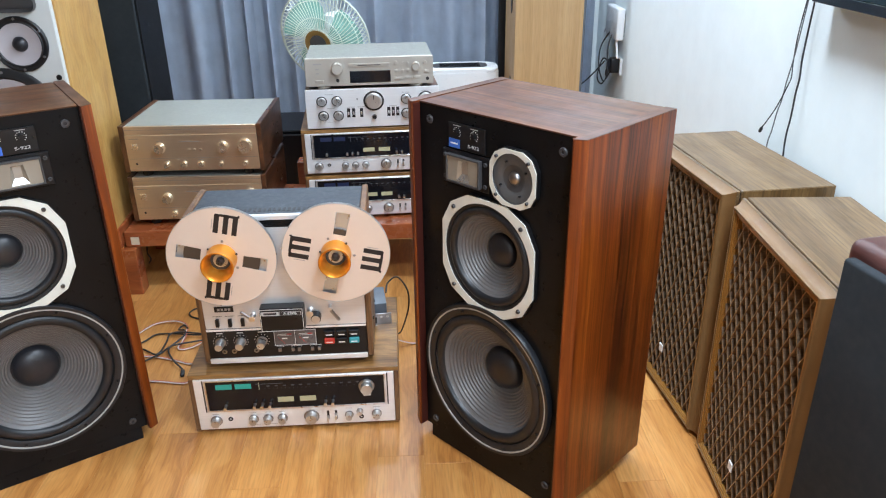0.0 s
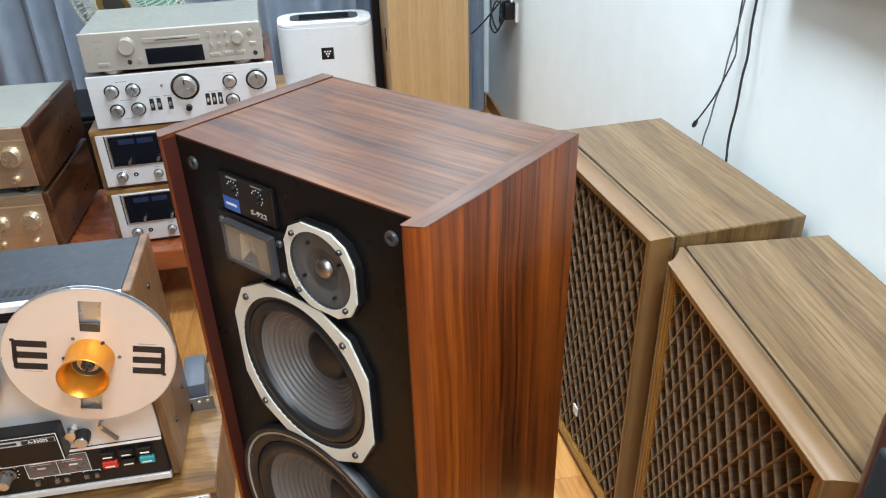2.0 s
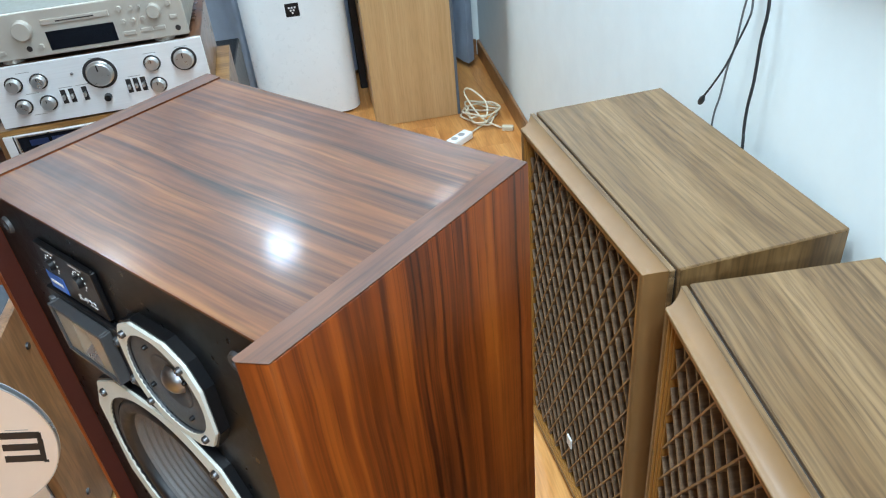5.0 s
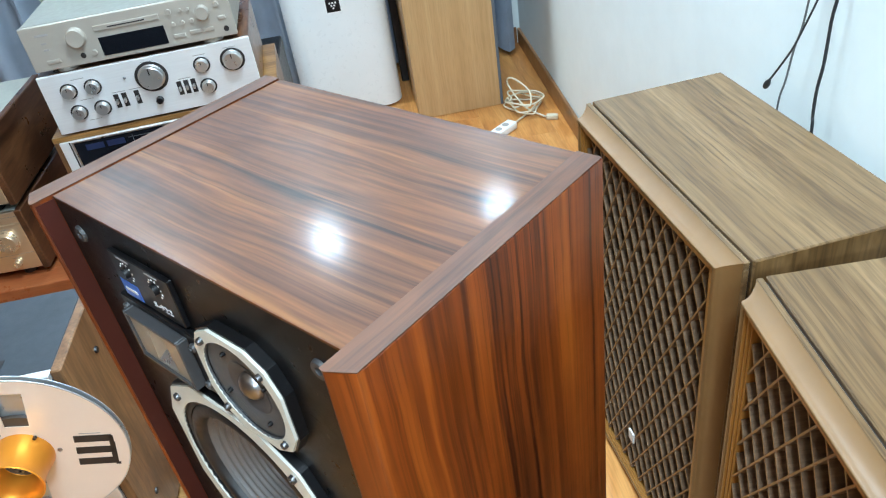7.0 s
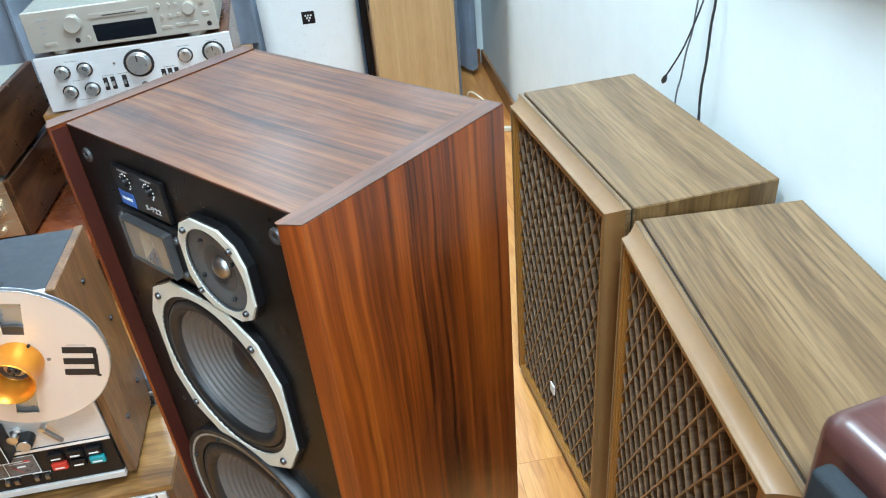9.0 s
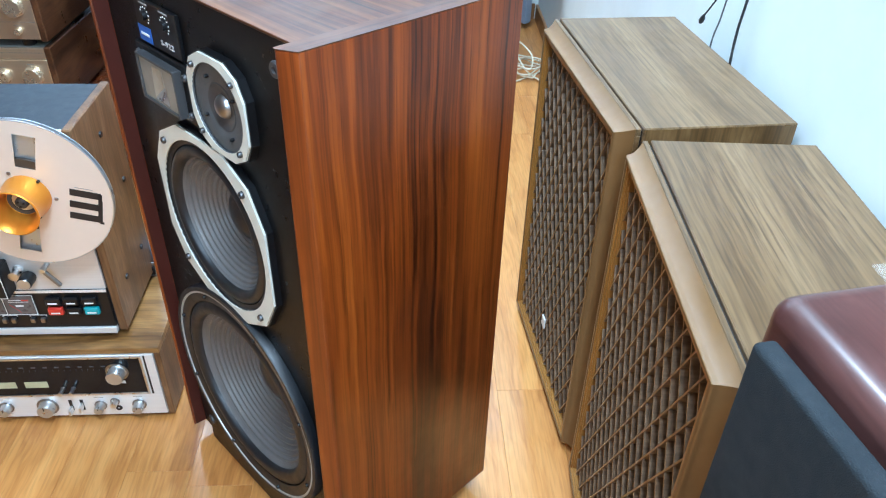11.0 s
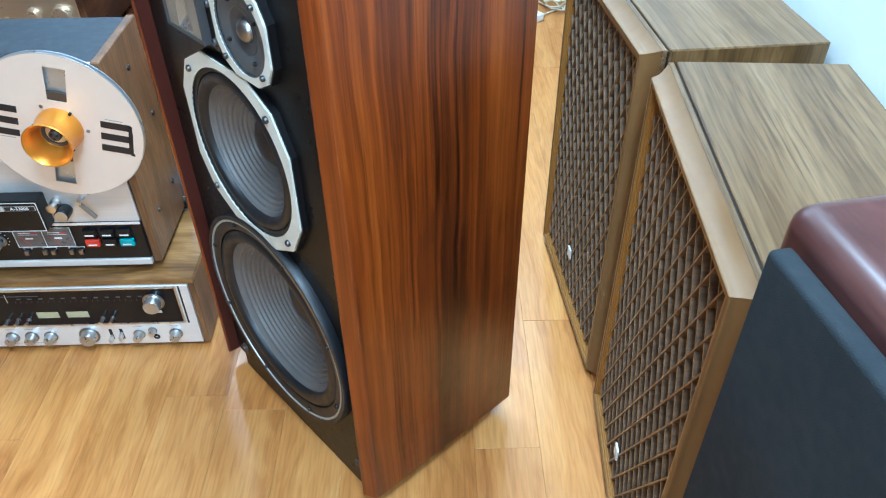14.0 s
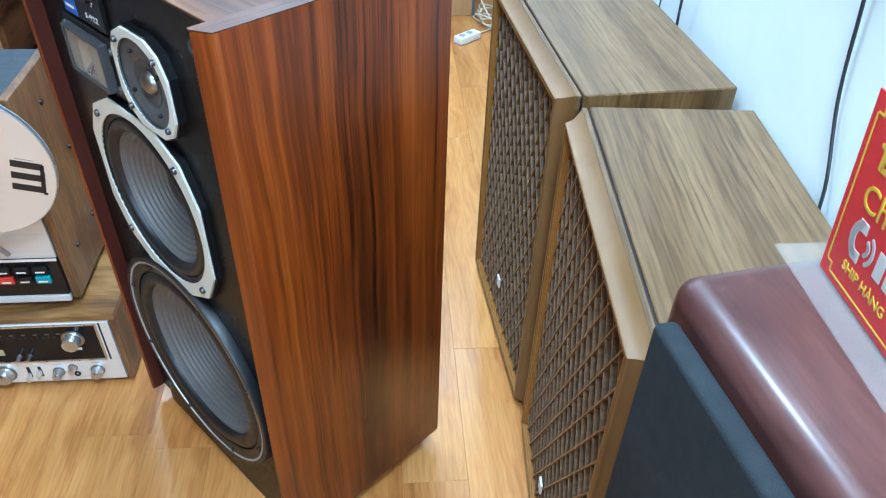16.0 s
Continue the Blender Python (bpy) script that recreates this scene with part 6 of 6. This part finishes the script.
# ---- extension lead on the floor ----
ex = thing("extension_socket", "white extension socket lying on the floor by the cabinet", "extension lead", pose(0.888, 3.298, 0.0, 0, 0, 40))
part("case", box(-0.055, 0.055, -0.022, 0.022, 0.0, 0.030, 0.006, 3), M_WHITE, ex, "", True)
for x in (-0.028, 0.012):
    part("outlet", lathe([(0, 0), (0.013, 0), (0.013, 0.0008), (0, 0.0008)], 18, Matrix.Translation((x, 0, 0.030))), M_GREYP, ex)
rng = random.Random(3)
coil = [(0.932, 3.335, 0.012), (0.965, 3.375, 0.006)]
for k in range(44):
    a = k * 0.55
    coil.append((1.005 + (0.062 + 0.018 * math.sin(k * 1.7)) * math.cos(a), 3.47 + (0.080 + 0.02 * math.cos(k * 1.3)) * math.sin(a), 0.006 + 0.0011 * k + rng.uniform(-0.002, 0.004)))
coil += [(1.02, 3.43, 0.09), (0.97, 3.48, 0.13), (0.955, 3.50, 0.10), (1.00, 3.42, 0.03), (1.06, 3.35, 0.010)]
solid("coiled_lead", sweep(coil, 0.0035, 6, None, 4), M_IVORY, "coiled ivory extension lead on the floor", "cable", smooth=True)
solid("lead_plug", box(-0.014, 0.030, -0.011, 0.011, 0.0, 0.020, 0.005, 2), M_IVORY, "ivory plug lying on the floor", "plug", smooth=True, m=pose(1.075, 3.342, 0, 0, 0, -20))

# ---- loose wires beside the deck ----
def speaker_wire(points, label):
    """Two strands side by side: clear white and copper red."""
    w = thing("speaker_wire", label, "cable", group="speaker wires")
    part("clear_strand", sweep(points, 0.0021), M_WIREW, w, "", True)
    off = []
    for i, p in enumerate(points):
        q, r = points[max(i - 1, 0)], points[min(i + 1, len(points) - 1)]
        dx, dy = r[0] - q[0], r[1] - q[1]
        ln = math.hypot(dx, dy) or 1.0
        off.append((p[0] - 0.0040 * dy / ln, p[1] + 0.0040 * dx / ln, p[2]))
    part("copper_strand", sweep(off, 0.0021), M_WIRE, w, "copper-red strand", True)


speaker_wire([(-0.93, 2.05, 0.005), (-0.866, 2.166, 0.005), (-0.837, 2.215, 0.006), (-0.796, 2.231, 0.008), (-0.757, 2.228, 0.010), (-0.720, 2.200, 0.012), (-0.704, 2.154, 0.014), (-0.702, 2.091, 0.010), (-0.708, 2.057, 0.006), (-0.687, 2.046, 0.005), (-0.642, 2.066, 0.010), (-0.56, 2.10, 0.05), (-0.50, 2.02, 0.06)], "clear and copper-red speaker wire looped on the floor")
speaker_wire([(-0.95, 2.02, 0.005), (-0.803, 2.011, 0.005), (-0.752, 2.001, 0.005), (-0.690, 1.977, 0.005), (-0.639, 1.955, 0.006), (-0.56, 1.95, 0.03), (-0.52, 1.99, 0.05)], "clear and copper-red speaker wire trailing to the loudspeaker")
speaker_wire([(-0.85, 1.885, 0.005), (-0.746, 1.868, 0.005), (-0.698, 1.860, 0.005), (-0.655, 1.850, 0.005), (-0.623, 1.852, 0.005), (-0.56, 1.88, 0.02), (-0.53, 1.97, 0.04)], "clear and copper-red speaker wire lying straight on the floor")
speaker_wire([(0.02, 2.00, 0.04), (0.07, 2.03, 0.006), (0.15, 2.03, 0.005), (0.24, 2.01, 0.005), (0.32, 1.95, 0.005)], "clear and copper-red speaker wire behind the receiver")
for pts_ in (
        [(-0.90, 2.06, 0.004), (-0.839, 2.103, 0.004), (-0.809, 2.148, 0.005), (-0.766, 2.152, 0.006), (-0.712, 2.141, 0.008), (-0.658, 2.130, 0.010), (-0.56, 2.08, 0.04), (-0.51, 1.99, 0.06)],
        [(-0.87, 2.08, 0.004), (-0.817, 2.055, 0.004), (-0.763, 2.015, 0.010), (-0.757, 2.095, 0.006), (-0.755, 2.137, 0.012), (-0.712, 2.141, 0.016), (-0.60, 2.12, 0.012)],
        [(-0.80, 1.98, 0.004), (-0.754, 2.008, 0.014), (-0.744, 2.046, 0.008), (-0.721, 2.092, 0.008), (-0.701, 2.126, 0.016), (-0.715, 2.165, 0.010), (-0.735, 2.170, 0.010), (-0.720, 2.185, 0.018), (-0.700, 2.160, 0.020)],
        [(-0.60, 2.10, 0.010), (-0.688, 2.076, 0.012), (-0.731, 2.052, 0.014), (-0.723, 2.012, 0.012), (-0.691, 1.959, 0.014), (-0.659, 1.925, 0.006), (-0.651, 1.889, 0.004)],
        [(-1.10, 2.70, 0.004), (-1.021, 2.717, 0.004), (-1.012, 2.772, 0.004), (-1.048, 2.84, 0.004), (-1.073, 2.921, 0.004)],
        [(-0.66, 2.35, 0.004), (-0.711, 2.331, 0.004), (-0.731, 2.301, 0.004), (-0.715, 2.268, 0.004), (-0.66, 2.24, 0.004)]):
    solid("signal_cable", sweep(pts_, 0.0030), M_CABLE, "black signal cable lying tangled on the floor", "cable", group="signal cables", smooth=True)
solid("wire_plug", box(-0.006, 0.006, -0.016, 0.016, 0.0, 0.010, 0.003, 2), M_CABLE, "small black plug lying on the floor", "plug", smooth=True, m=pose(-0.653, 1.905, 0, 0, 0, 12))


# ---- floor planks, last ----
floor_ob = bpy.data.objects["floor"]
PWID = 0.122
plank_meshes = {}
rngp = random.Random(11)


def plank_mesh(width, ln):
    key = (round(width, 4), round(ln, 3) - 0.0004)
    if key not in plank_meshes:
        b = box(-key[0] / 2, key[0] / 2, -key[1] / 2, key[1] / 2, -0.0055, 0.0, 0.0)
        top = [e for e in b.edges if all(v.co.z > -0.001 for v in e.verts)]
        bmesh.ops.bevel(b, geom=top, offset=0.0005, segments=1, affect="EDGES")
        me = bpy.data.meshes.new("plank")
        b.to_mesh(me)
        b.free()
        me.materials.append(M_FLOOR)
        plank_meshes[key] = me
    return plank_meshes[key]


x = 0.216 - 18 * PWID
col = 0
while x < 1.20:
    y = 1.4400 - 0.9 * 4 + (0.0 if col == 17 else (0.9 * ((col * 0.37 + 0.12) % 1.0)) - 0.9)
    while y < Y1:
        ln = 0.90
        y0, y1 = max(y, -1.0), min(y + ln, Y1)
        if y1 - y0 > 0.02:
            o = new("plank", plank_mesh(PWID - 0.0003, round(y1 - y0, 2)))
            o.parent = floor_ob
            o.location = (x + PWID / 2, (y0 + y1) / 2, 0.0)
        y += ln
    x += PWID
    col += 1
